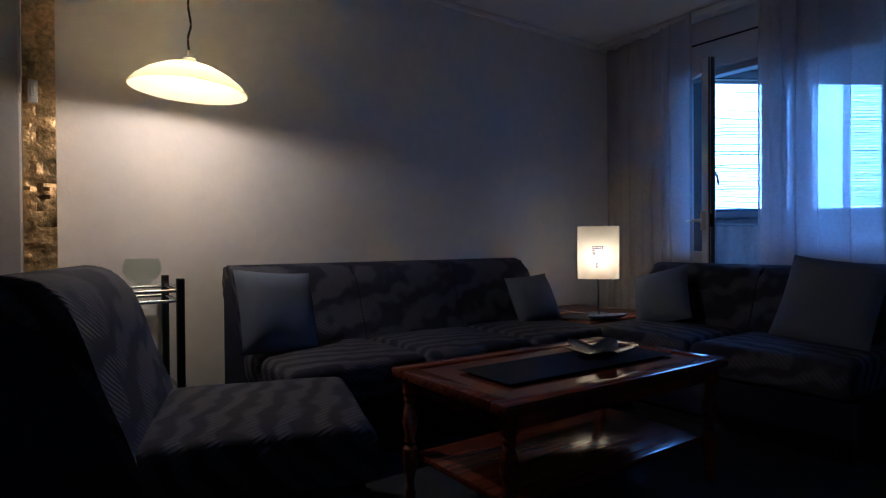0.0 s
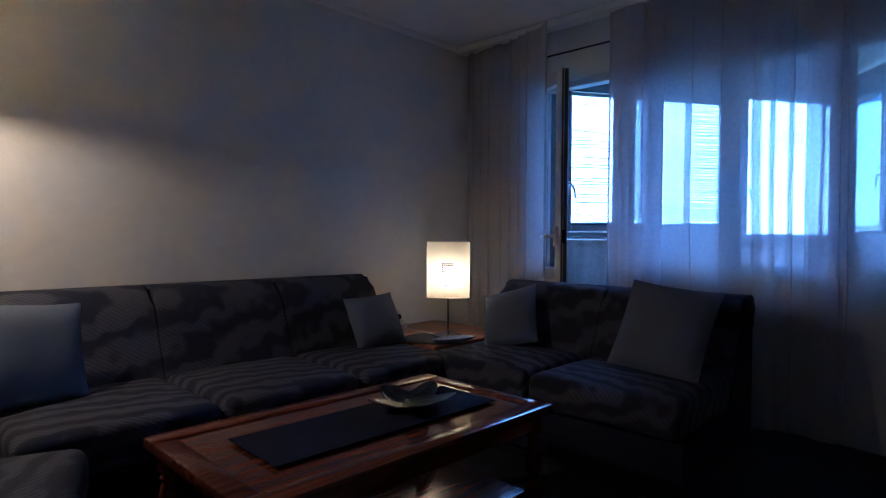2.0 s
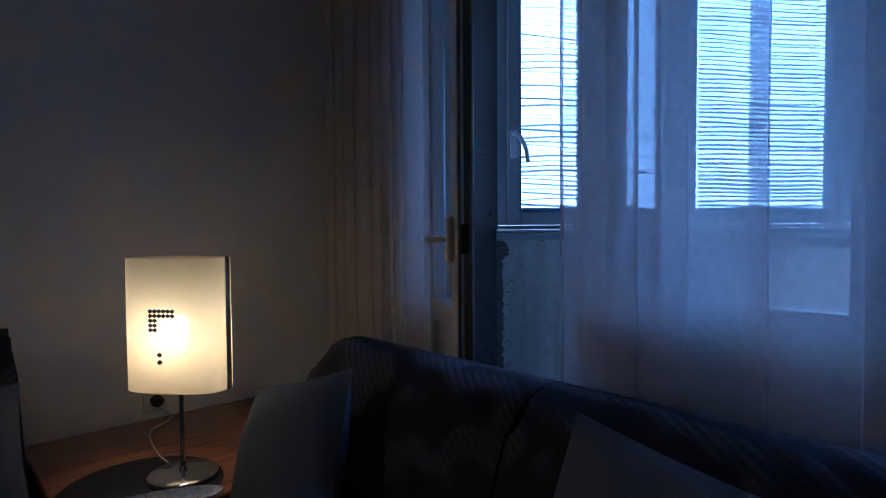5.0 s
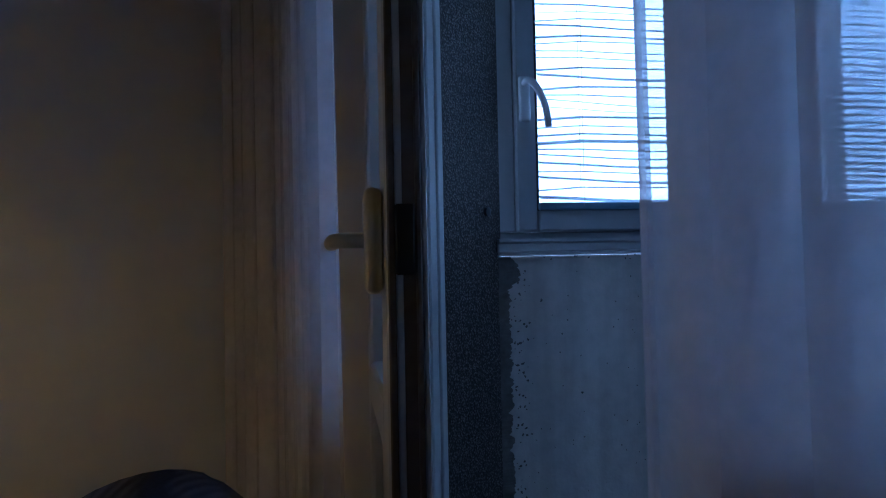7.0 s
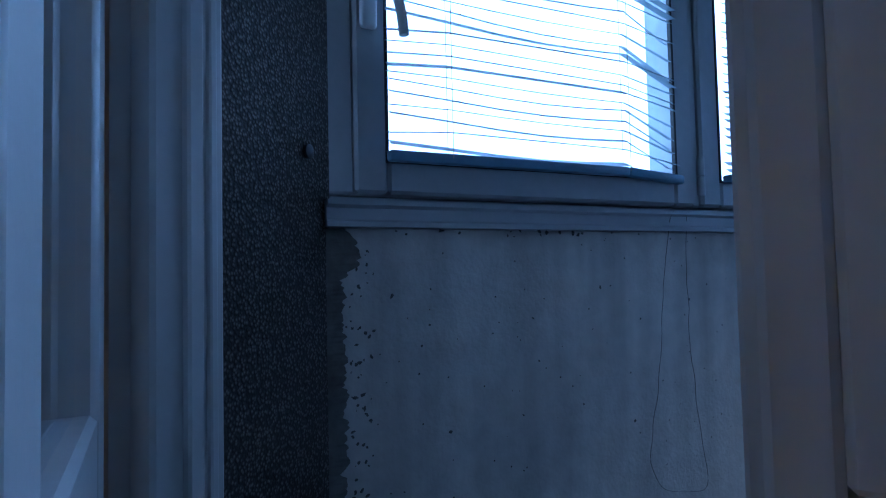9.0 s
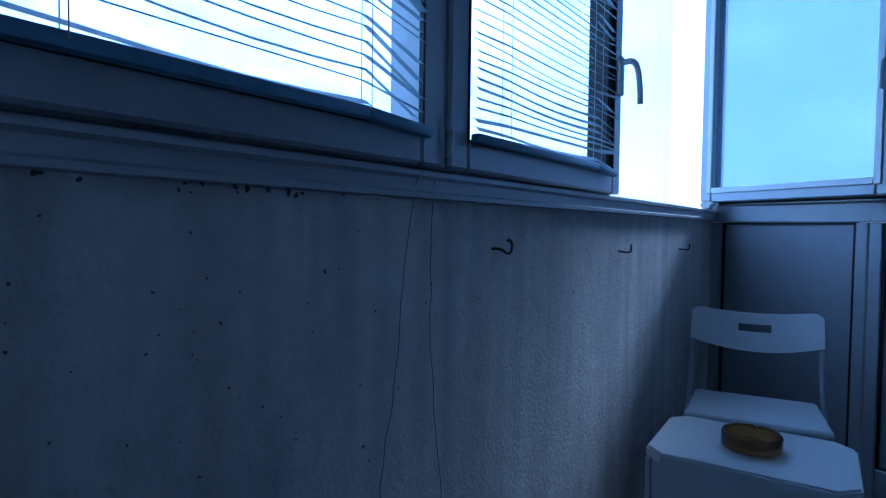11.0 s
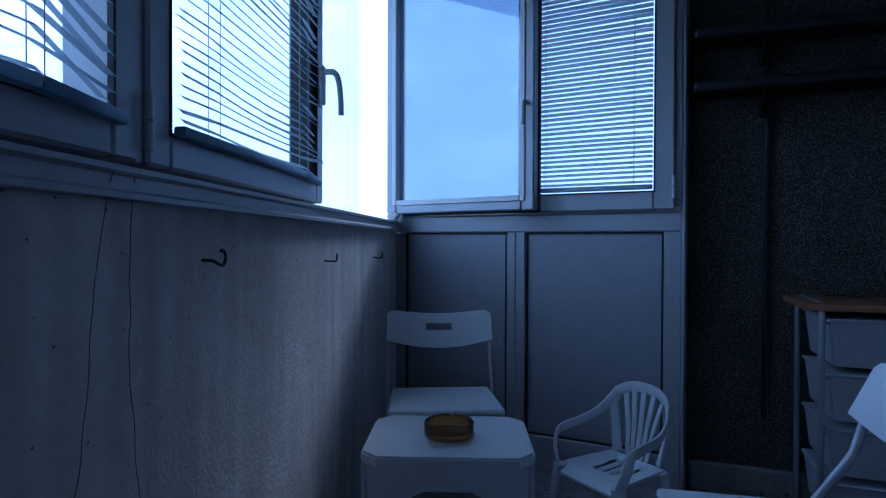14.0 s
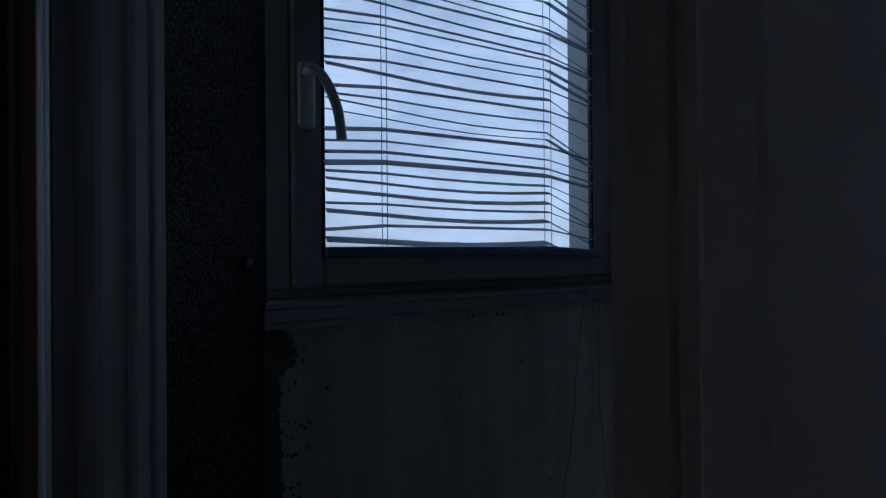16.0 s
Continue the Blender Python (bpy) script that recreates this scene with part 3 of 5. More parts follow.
def curtain(name, path, z0, z1, pleats, flats, laps, label, seed):
    """Sheer cloth in flat stretches; at each pleat it doubles back over itself."""
    rnd = random.Random(seed)
    pts = smooth_run(path, 14)
    total = [0.0]
    for a, b in zip(pts, pts[1:]):
        total.append(total[-1] + (b - a).length)
    pleats = list(pleats)
    at = pleats[-1][1] if pleats else 0.0
    while at < total[-1] - 0.25:
        a = at + rnd.uniform(*flats)
        at = a + rnd.uniform(*laps)
        pleats.append((a, at))
    run, s = [], 0.0
    for k, (a, b) in enumerate(pleats + [(total[-1], total[-1])]):
        bow = rnd.choice((-1, 1)) * rnd.uniform(0.012, 0.035) * min(1.0, (b - s) / 0.12)
        n = max(4, int((b - s) / 0.02))
        for i in range(n + 1):
            f = i / n
            run.append((s + (b - s) * f, 0.013 - 0.026 * f + bow * math.sin(math.pi * f), k))
        run.append((b + 0.003, -0.008, k))
        for f in (0.0, 0.33, 0.67, 1.0):
            run.append((b + (a - b) * f, -0.004 + 0.008 * f, k))
        run.append((a - 0.003, 0.008, k))
        s = a
    bm = bmesh.new()
    rows = 26
    grid = []
    for j in range(rows + 1):
        h = j / rows
        line = []
        for i, (q, off, k) in enumerate(run):
            sway = (1 - h) ** 1.3 * 0.022 * noise.noise((q * 2.3, seed, 0.4)) + 0.008 * noise.noise((q * 3.0, h * 2.6, seed)) + 0.004 * noise.noise((q * 6, h * 5, seed + 2))
            off = off * (1.25 - 0.35 * h) + 0.010 * (1 - h) * noise.noise((q * 4, h * 1.5, seed + 9))
            g = min(max(q + sway, 0.0), total[-1] - 1e-5)
            e = next(m for m in range(1, len(total)) if total[m] > g)
            p = pts[e - 1].lerp(pts[e], (g - total[e - 1]) / max(1e-6, total[e] - total[e - 1]))
            d = (pts[e] - pts[e - 1]).normalized()
            line.append(bm.verts.new((p.x - d.y * off, p.y + d.x * off, z0 + (z1 - z0) * h)))
        grid.append(line)
    for a, b in zip(grid, grid[1:]):
        for i in range(len(run) - 1):
            bm.faces.new((a[i], a[i + 1], b[i + 1], b[i]))
    return single(name, bm, SHEER, ROOM, label, "curtain", "sheer curtains")


PLEATS = [(0.004, 0.024), (0.06, 0.13), (0.125, 0.20), (0.18, 0.25), (0.235, 0.31), (0.29, 0.375), (0.505, 0.548), (0.70, 0.715), (0.88, 0.93), (0.97, 0.995), (1.06, 1.085), (1.14, 1.22), (1.205, 1.29), (1.27, 1.325), (1.615, 1.70), (1.75, 1.80)]
curtain("curtain", [(-0.66, 0.57), (-0.67, 0.36), (-0.69, 0.20), (-0.745, 0.02), (-0.80, -0.16), (-0.847, -0.32)], 0.03, H - 0.052, [], (0.02, 0.09), (0.015, 0.06), "sheer white curtain drawn beside the open balcony door", 3)
curtain("curtain", [(-0.69, -0.703), (-0.695, -1.2), (-0.69, -2.2), (-0.695, -3.2), (-0.69, -4.3)], 0.04, H - 0.052, PLEATS, (0.05, 0.17), (0.025, 0.09), "long sheer white curtain hanging before the window", 11)

# ---- setting: loggia ----
structure("floor_loggia", one((-4.2, -3.2, -0.22), (0.1, 1.0, -0.012)), FLOORCON, "stained grey concrete loggia floor")
structure("ceiling_loggia", one((-4.4, -3.3, H + 0.03), (0.14, 1.2, H + 0.2)), CONCRETE, "grey concrete loggia ceiling")
structure("wall_parapet", one((-0.085, -2.86, -0.22), (0.11, 0.42, 1.077)), CONCRETE, "old white-painted concrete parapet with dark pits")
structure("wall_lintel", one((-0.07, -2.86, 2.40), (0.11, 0.42, H + 0.029)), CONCRETE, "concrete beam over the loggia windows")
block = bmesh.new()
tri = [(-0.478, -0.094), (-0.152, 0.002), (-0.478, 0.24)]
lo = [block.verts.new((x, y, -0.22)) for x, y in tri]
hi = [block.verts.new((x, y, H + 0.028)) for x, y in tri]
block.faces.new(lo[::-1])
block.faces.new(hi)
for q in range(3):
    block.faces.new((lo[q], lo[(q + 1) % 3], hi[(q + 1) % 3], hi[q]))
structure("wall_stucco_north", block, STUCCO, "dark pebble-dashed wall beside the door", ROOM)


def torn_edge():
    """The ragged strip of mortar where parapet and side wall meet."""
    bm = bmesh.new()
    rnd = random.Random(8)
    n = 260
    left = []
    right = []
    for j in range(n + 1):
        z = 1.076 * j / n
        wid = 0.012 + 0.008 * noise.noise((z * 9, 2.0, 0.0)) + 0.011 * noise.noise((z * 41, 7.0, 0.0)) + 0.009 * noise.noise((z * 120, 1.0, 0.0)) + rnd.uniform(-0.003, 0.003) + (0.034 * max(0, 1 - abs(z - 1.035) / 0.045))
        left.append(bm.verts.new((-0.087, 0.152, z)))
        right.append(bm.verts.new((-0.0885 - rnd.uniform(0, 0.003), 0.121 - wid, z)))
    for j in range(n):
        bm.faces.new((left[j], left[j + 1], right[j + 1], right[j]))
    r = bmesh.ops.extrude_face_region(bm, geom=list(bm.faces))
    for v in r["geom"]:
        if isinstance(v, bmesh.types.BMVert):
            v.co.x -= 0.004
    return bm


structure("trim_torn_mortar", torn_edge(), CEMENT, "torn grey cement edge")
prof = [(-0.118, 1.122), (-0.118, 1.114), (-0.108, 1.109), (-0.108, 1.090), (-0.114, 1.086), (-0.114, 1.078), (0.12, 1.078), (0.12, 1.122)]
band = extrude(bmesh.new(), [(x, z) for x, z in prof], 2.84, -0.14, m=Matrix(((0, 1, 0, 0), (-1, 0, 0, 0), (0, 0, 1, 0), (0, 0, 0, 1))))
structure("trim_sill", band, ALU, "grey painted metal sill band")
TOP = 2.398
fr = bmesh.new()
box(fr, (-0.02, -2.84, 1.123), (0.06, 0.14, 1.142), 0.003, 1)
box(fr, (-0.02, -2.84, 2.37), (0.06, 0.14, TOP), 0.003, 1)
for a, b in ((0.0765, 0.14), (-0.7765, -0.7555), (-1.712, -1.694)):
    box(fr, (-0.046, a, 1.143), (0.06, b, 2.369), 0.003, 1)
structure("window_7", fr, ALU, "grey metal window frame over the parapet")
casement("window_8", "grey metal sash with a broken blind", 0.075, -0.754, 1.143, 2.368, -0.055, 0.03, 0.062, None, ALU)
w9 = casement("window_9", "grey metal sash with a lowered blind", -0.778, -1.692, 1.143, 2.368, -0.055, 0.03, 0.064, None, ALU)
# Black strip put in for the shade deep between sash frame and pane.
part("frame_shade_strip", one((-0.048, -1.629, 1.206), (0.02, -1.599, 2.305), 0.003, 1), RUBBER, w9, "dark strip for the shade in the sash frame beside the glass")
fp = structure("window_10", one((0.015, -2.84, 1.143), (0.021, -1.714, 2.368)), PANE, "clear fixed window pane")
fp.visible_shadow = False


def lever_handle(name, m, label, curve):
    hnd = thing(name, m, label, "handle", "window handles")
    part("rosette", one((-0.018, -0.016, -0.062), (0.0, 0.016, 0.062), 0.012, 3), ALU if curve > 1 else PLASTIC, hnd)
    part("lever", tube(bmesh.new(), smooth_run(((-0.01, 0, 0.04), (-0.045, 0, 0.04), (-0.055, -0.02, 0.02), (-0.057, -0.042 * curve, -0.03), (-0.057, -0.05 * curve, -0.085)), 5), 0.0095, 10), ALU if curve > 1 else PLASTIC, hnd)


lever_handle("window_handle", pose(-0.056, 0.050, 1.50), "pale lever handle turned down on a grey sash", 1.0)
lever_handle("window_handle", pose(-0.056, -1.652, 1.51), "dark grey curved lever handle on a sash", 0.9)
for y, z in ((-0.766, 1.212), (-0.766, 2.25)):
    hg = tube(bmesh.new(), [(-0.062, y, z - 0.045), (-0.062, y, z - 0.002)], 0.009, 10)
    tube(hg, [(-0.062, y, z + 0.002), (-0.062, y, z + 0.045)], 0.009, 10)
    single("hinge", hg, ALU, Matrix.Identity(4), "grey metal window hinge on a sash", "hinge")


def blind(name, m, width, z0, z1, step, tilt, label, seed=0, broken=0.0, kinks=(), drop=0.0):
    """Slats across local -y; each slat is a part."""
    rnd = random.Random(seed)
    root = thing(name, m, label, "blind", "venetian blinds")
    meshes = []
    for v in range(3 if broken else 1):
        bm = bmesh.new()
        cuts = [0.0, *kinks, width]
        nx = []
        for a, b in zip(cuts, cuts[1:]):
            nx += [a + (b - a) * i / 4 for i in range(4)]
        nx.append(width)
        rows = []
        for y in nx:
            dz = 0.0
            if kinks:
                if y > kinks[-1]:
                    dz = -(y - kinks[-1]) * (drop + 0.10 * (v - 1))
                elif y < kinks[0]:
                    dz = (kinks[0] - y) * (-0.02 + 0.09 * (v - 1) * broken)
                else:
                    dz = -0.004 * math.sin(math.pi * (y - kinks[0]) / (kinks[-1] - kinks[0])) * v
            rows.append([bm.verts.new((x, -y, dz + 0.0022 * (1 - (x / 0.0115) ** 2))) for x in (-0.0115, 0.0, 0.0115)])
        for a, b in zip(rows, rows[1:]):
            for k in range(2):
                bm.faces.new((a[k], a[k + 1], b[k + 1], b[k]))
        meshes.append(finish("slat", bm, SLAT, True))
    z = z0 + 0.03
    while z < z1 - 0.03:
        ob = new("slat", rnd.choice(meshes))
        ob.parent = root
        t = tilt + (rnd.choice((0, 6, -8, 12, -14, 20)) * broken if broken else rnd.uniform(-2, 2))
        ob.matrix_basis = pose(0, 0, z, rnd.uniform(-0.35, 0.35) * (1 + 1.5 * broken), t, 0)
        z += step * (1 + (rnd.choice((0, 0, 0.35, -0.25, 0.7)) * broken if broken else 0))
    rail = bmesh.new()
    box(rail, (-0.012, -(kinks[-1] if kinks else width), z0), (0.012, 0.0, z0 + 0.02), 0.005, 2)
    if kinks:
        box(rail, (-0.012, -(width - kinks[-1]), -0.010), (0.012, 0.0, 0.010), 0.005, 2, Matrix.Translation((0, -kinks[-1], z0 + 0.010)) @ pose(0, 0, 0, 4))
    part("bottom_rail", rail, DAYLITRAIL if kinks else SLAT, root)
    part("head_rail", one((-0.014, -width, z1 - 0.028), (0.014, 0.0, z1), 0.003, 1), PVC, root)
    for y in (kinks or (width * 0.14, width * 0.86)):
        for dx in (-0.012, 0.012):
            part("ladder_cord", tube(bmesh.new(), [(dx, -y, z0 + 0.01), (dx, -y, z1 - 0.02)], 0.0009, 5), CORD, root)
    return root


blind("blind", pose(-0.070, 0.018, 0), 0.712, 1.200, 2.29, 0.0215, -27, "old white venetian blind with bent slats in a window", 5, 0.7, (0.124, 0.552), 0.25)
blind("blind", pose(-0.070, -0.842, 0), 0.765, 1.200, 2.29, 0.0195, -36, "white venetian blind half tilted in a window", 6, 0.25, (0.122, 0.628), 0.02)

TURN = Matrix(((0, -1, 0, 0), (1, 0, 0, 0), (0, 0, 1, 0), (0, 0, 0, 1)))
# end wall of the loggia, at a slant: metal panels below, windows above
SLANT = Matrix.Translation((-0.0875, -2.81, 0)) @ pose(0, 0, 0, 0, 0, -21)
ew = bmesh.new()
box(ew, (-1.36, -0.05, 1.068), (0.0, 0.012, 1.145), 0.004, 1)
for a, b in ((-0.056, 0.0), (-0.648, -0.606), (-0.694, -0.652), (-1.36, -1.293)):
    box(ew, (a, -0.05, -0.04), (b, 0.010, 1.067), 0.004, 1)
for a, b in ((-0.605, -0.057), (-1.292, -0.695)):
    box(ew, (a, -0.045, -0.04), (b, 0.006, 0.14), 0.004, 1)
structure("wall_end_frame", ew, ALU, "grey metal framing of the end wall", SLANT)
for k, (a, b) in enumerate(((-0.605, -0.057), (-1.292, -0.695))):
    structure("wall_end_panel_%d" % (k + 1), one((a - 0.001, -0.03, 0.13), (b + 0.001, -0.010, 1.08)), ALUPANEL, "smooth grey metal panel", SLANT)
    bead = ring_frame(bmesh.new(), -0.012, 0.002, -b + 0.002, -a - 0.002, 0.142, 1.066, 0.007, 0, TURN)
    structure("trim_panel_seal_%d" % (k + 1), bead, RUBBER, "dark line round a metal panel", SLANT)
box_w = bmesh.new()
box(box_w, (-1.36, -0.04, 1.146), (0.0, 0.02, 1.165), 0.003, 1)
box(box_w, (-1.36, -0.04, 2.37), (0.0, 0.02, TOP + 0.2), 0.003, 1)
for a, b in ((-0.03, 0.0), (-0.69, -0.662), (-1.36, -1.335)):
    box(box_w, (a, -0.04, 1.166), (b, 0.02, 2.369), 0.003, 1)
structure("wall_end_post", one((-1.374, -0.20, -0.04), (-1.361, 0.016, H + 0.02), 0.003, 1), ALU, "grey metal corner post", SLANT)
structure("window_11", box_w, ALU, "grey metal end window frame", SLANT)
END = SLANT @ pose(0, 0, 0, 0, 0, -90)
casement("window_12", "grey metal end sash behind a lowered blind", -0.672, -1.334, 1.155, 2.368, -0.05, 0.03, 0.078, END, ALU, PALEGLASS)
blind("blind", END @ pose(-0.066, -0.735, 0), 0.518, 1.238, 2.30, 0.0205, 22, "white venetian blind lowered and tilted in the end window", 9)
hg = tube(bmesh.new(), [(-1.334, 0.06, 1.20), (-1.334, 0.06, 1.243)], 0.009, 10)
tube(hg, [(-1.334, 0.06, 1.247), (-1.334, 0.06, 1.29)], 0.009, 10)
single("hinge", hg, ALU, SLANT, "grey metal hinge of the end window", "hinge")


def open_sash():
    m = Matrix.Translation((-0.062, -2.765, 0)) @ pose(0, 0, 0, 0, 0, -90 - 27)
    s = thing("open_window_sash", m, "grey metal window sash with dark gasket standing ajar", "window sash")
    w = 0.80
    part("sash_frame", ring_frame(bmesh.new(), -0.03, 0.03, 0.0, -w, 1.16, 2.366, 0.06), ALU, s)
    part("gasket", ring_frame(bmesh.new(), 0.012, 0.036, 0.006, -w - 0.006, 1.152, 2.372, 0.02, 0.003), RUBBER, s, "black rubber gasket")
    part("inner_bead", ring_frame(bmesh.new(), -0.038, -0.029, -0.04, -w + 0.04, 1.20, 2.33, 0.025, 0.003), PVC, s, "pale glazing bead")
    g = part("pane", one((-0.003, -w + 0.055, 1.215), (0.003, -0.055, 2.31)), TINTED, s, smooth=False)
    g.visible_shadow = False
    part("handle", tube(bmesh.new(), arc([(-0.03, -w + 0.03, 1.62), (-0.075, -w + 0.03, 1.62), (-0.08, -w + 0.03, 1.52)], 0.02), 0.009, 8), ALU, s)
    return s


open_sash()


def rag():
    bm = bmesh.new()
    bmesh.ops.create_icosphere(bm, subdivisions=3, radius=0.03)
    for v in bm.verts:
        v.co *= 1 + 0.5 * noise.noise(v.co * 60)
        v.co.x *= 1.3
    return bm


single("rag", rag(), RAG, pose(-0.092, -2.72, 1.142), "crumpled white rag on the sill corner", "rag")

# dark stucco wall beside the end wall
ST = Matrix.Translation((-1.425, -2.44, 0)) @ pose(0, 0, 0, 0, 0, 166)
structure("wall_stucco_side", one((-0.02, 0.0, -0.22), (2.3, 0.2, H + 0.028)), STUCCO, "dark pebble-dashed loggia wall with cracks", ST)
structure("baseboard_stucco", one((0.0, -0.03, -0.05), (2.3, -0.001, 0.10), 0.01), FLOORCON, "rough concrete foot of the wall", ST)


def crack(name, pts):
    rnd = random.Random(len(pts))
    run = []
    for a, b in zip(pts, pts[1:]):
        for k in range(7):
            f = k / 7
            run.append((a[0] + (b[0] - a[0]) * f + rnd.uniform(-0.008, 0.008), -0.002, a[1] + (b[1] - a[1]) * f))
    run.append((pts[-1][0], -0.002, pts[-1][1]))
    return structure(name, tube(bmesh.new(), run, 0.0028, 5), WIRE, "crack in the wall", ST)


crack("trim_crack_1", [(0.06, 1.22), (0.075, 1.05), (0.15, 0.92), (0.10, 0.72), (0.08, 0.62)])
crack("trim_crack_2", [(0.04, 0.42), (0.06, 0.2), (0.11, 0.1), (0.09, 0.0)])
single("conduit", one((0.274, -0.022, 0.30), (0.297, -0.001, 2.6), 0.006, 2), DARKMETAL, ST, "dark vertical rail fixed to the stucco wall", "rail", "wall rails")
single("conduit", one((0.735, -0.022, 0.30), (0.758, -0.001, 2.6), 0.006, 2), DARKMETAL, ST, "dark vertical rail fixed to the stucco wall", "rail", "wall rails")
for z in (1.30, 1.42):
    single("wall_plug", lathe(bmesh.new(), [(0.011, 0.0), (0.011, 0.003), (0.006, 0.004), (0.0, 0.002)], 12, pose(0, 0, 0, 90)), RUBBER, ST @ pose(0.20, -0.001, z), "dark screw plug in the pebble-dashed wall", "plug", "wall plugs")
cb = tube(bmesh.new(), smooth_run([(0.93, -0.012, 2.6), (0.925, -0.012, 2.2), (0.945, -0.014, 1.9), (0.925, -0.012, 1.6), (0.94, -0.012, 1.3), (0.93, -0.012, 0.9)], 8), 0.006, 8)
tube(cb, smooth_run([(0.955, -0.012, 2.6), (0.955, -0.012, 1.9), (0.95, -0.012, 1.4), (0.955, -0.012, 0.9)], 8), 0.006, 8)
for z in (2.1, 1.72, 1.3, 0.95):
    box(cb, (0.915, -0.02, z), (0.97, -0.001, z + 0.012), 0.003, 1)
single("cable", cb, CEMENT, ST, "pair of grey cables clipped to the stucco wall", "cable")
for z in (1.62, 1.83):
    sh = thing("wall_shelf", ST @ pose(0.5, 0, z), "dark shelf on brackets on the stucco wall", "shelf", "wall shelves")
    part("board", one((-0.50, -0.17, 0.0), (0.75, -0.002, 0.045), 0.014, 3), DARKMETAL, sh)
    for x in (-0.235, 0.245):
        part("bracket", extrude(bmesh.new(), [(-0.15, -0.002), (-0.012, -0.002), (-0.012, -0.09), (-0.03, -0.09)], x - 0.008, x + 0.008), DARKMETAL, sh)

# ---- outside ----
g = bmesh.new()
bmesh.ops.create_circle(g, cap_ends=True, segments=64, radius=4600)
structure("ground", g, GROUND, "far ground seen from a high storey", pose(0, 0, -24))


def woods():
    """Far tree tops: clumps of small leaf faces."""
    rnd = random.Random(4)
    verts, faces = [], []
    for _ in range(420):
        a = radians(rnd.uniform(-130, 40))
        d = rnd.uniform(160, 900)
        cx, cy = d * math.cos(a), d * math.sin(a)
        r = rnd.uniform(4, 9)
        hgt = rnd.uniform(9, 19)
        for _ in range(46):
            t, p = rnd.uniform(0, 2 * math.pi), rnd.uniform(-0.6, 1.4)
            q = r * rnd.uniform(0.45, 1.0)
            c = Vector((cx + q * math.cos(t) * math.cos(p), cy + q * math.sin(t) * math.cos(p), -24 + hgt - r * 0.6 + q * math.sin(p)))
            s = rnd.uniform(0.9, 2.0)
            e = Euler((rnd.uniform(0, 6), rnd.uniform(0, 6), rnd.uniform(0, 6)))
            i = len(verts)
            for k in ((-1, -1, 0), (1, -0.7, 0.2), (0.8, 1, -0.2), (-0.9, 0.8, 0.1)):
                w = Vector(k) * s
                w.rotate(e)
                verts.append(c + w)
            faces.append((i, i + 1, i + 2, i + 3))
    me = bpy.data.meshes.new("woods")
    me.from_pydata(verts, [], faces)
    me.materials.append(LEAF)
    return tagged(new("woods", me), "far green tree tops below the windows", "trees", kind="stuff")


woods()


def tower(heading, dist, wide, tall):
    h = radians(heading)
    t = thing("tower_block", pose(dist * math.cos(h), dist * math.sin(h), -24, 0, 0, heading + 20), "far reddish concrete tower block on the horizon", "building", "far tower blocks")
    part("wall", one((-wide / 2, -wide / 2, 0), (wide / 2, wide / 2, tall)), TOWERWALL, t, smooth=False)
    part("roof", one((-wide / 4, -wide / 4, tall), (wide / 4, wide / 4, tall + 4)), TOWERWALL, t, smooth=False)
    n = int(tall / 3)
    bands = bmesh.new()
    for k in range(1, n):
        z = k * 3.0
        for i in range(6):
            y = -wide / 2 + wide * (i + 0.2) / 6
            box(bands, (-wide / 2 - 0.15, y, z), (-wide / 2 + 0.1, y + wide * 0.1, z + 1.5))
    tagged(part("windows", bands, TOWERGLASS, t, smooth=False), kind="stuff")


for hd, ds, wd, tl in ((-70.6, 1500, 22, 62), (-72.0, 1520, 20, 60), (-72.7, 1500, 20, 58), (-69.0, 1700, 22, 58), (-74.6, 1800, 26, 52), (-66.5, 2300, 30, 58), (-60.5, 2400, 26, 50)):
    tower(hd, ds, wd, tl)


def low_houses():
    rnd = random.Random(12)
    for _ in range(26):
        a = rnd.uniform(-95, 10)
        d = rnd.uniform(500, 1600)
        w, dp, hh = rnd.uniform(12, 40), rnd.uniform(10, 16), rnd.uniform(9, 20)
        hs = thing("house", pose(d * math.cos(radians(a)), d * math.sin(radians(a)), -24, 0, 0, rnd.uniform(0, 180)), "far pale low house among trees", "house", "far houses")
        part("wall", one((-w / 2, -dp / 2, 0), (w / 2, dp / 2, hh)), WHITEPAINT, hs, smooth=False)
        part("roof", extrude(bmesh.new(), [(-dp / 2 - 0.5, hh), (0, hh + 3), (dp / 2 + 0.5, hh)], -w / 2, w / 2), TOWERWALL, hs, smooth=False)


low_houses()

# ---- living room things ----
BACK = [(0.16, 0.34), (0.20, 0.46), (0.25, 0.58), (0.29, 0.70), (0.34, 0.79), (0.41, 0.835), (0.49, 0.84), (0.555, 0.81), (0.575, 0.765), (0.55, 0.73), (0.52, 0.66), (0.505, 0.50), (0.50, 0.34)]


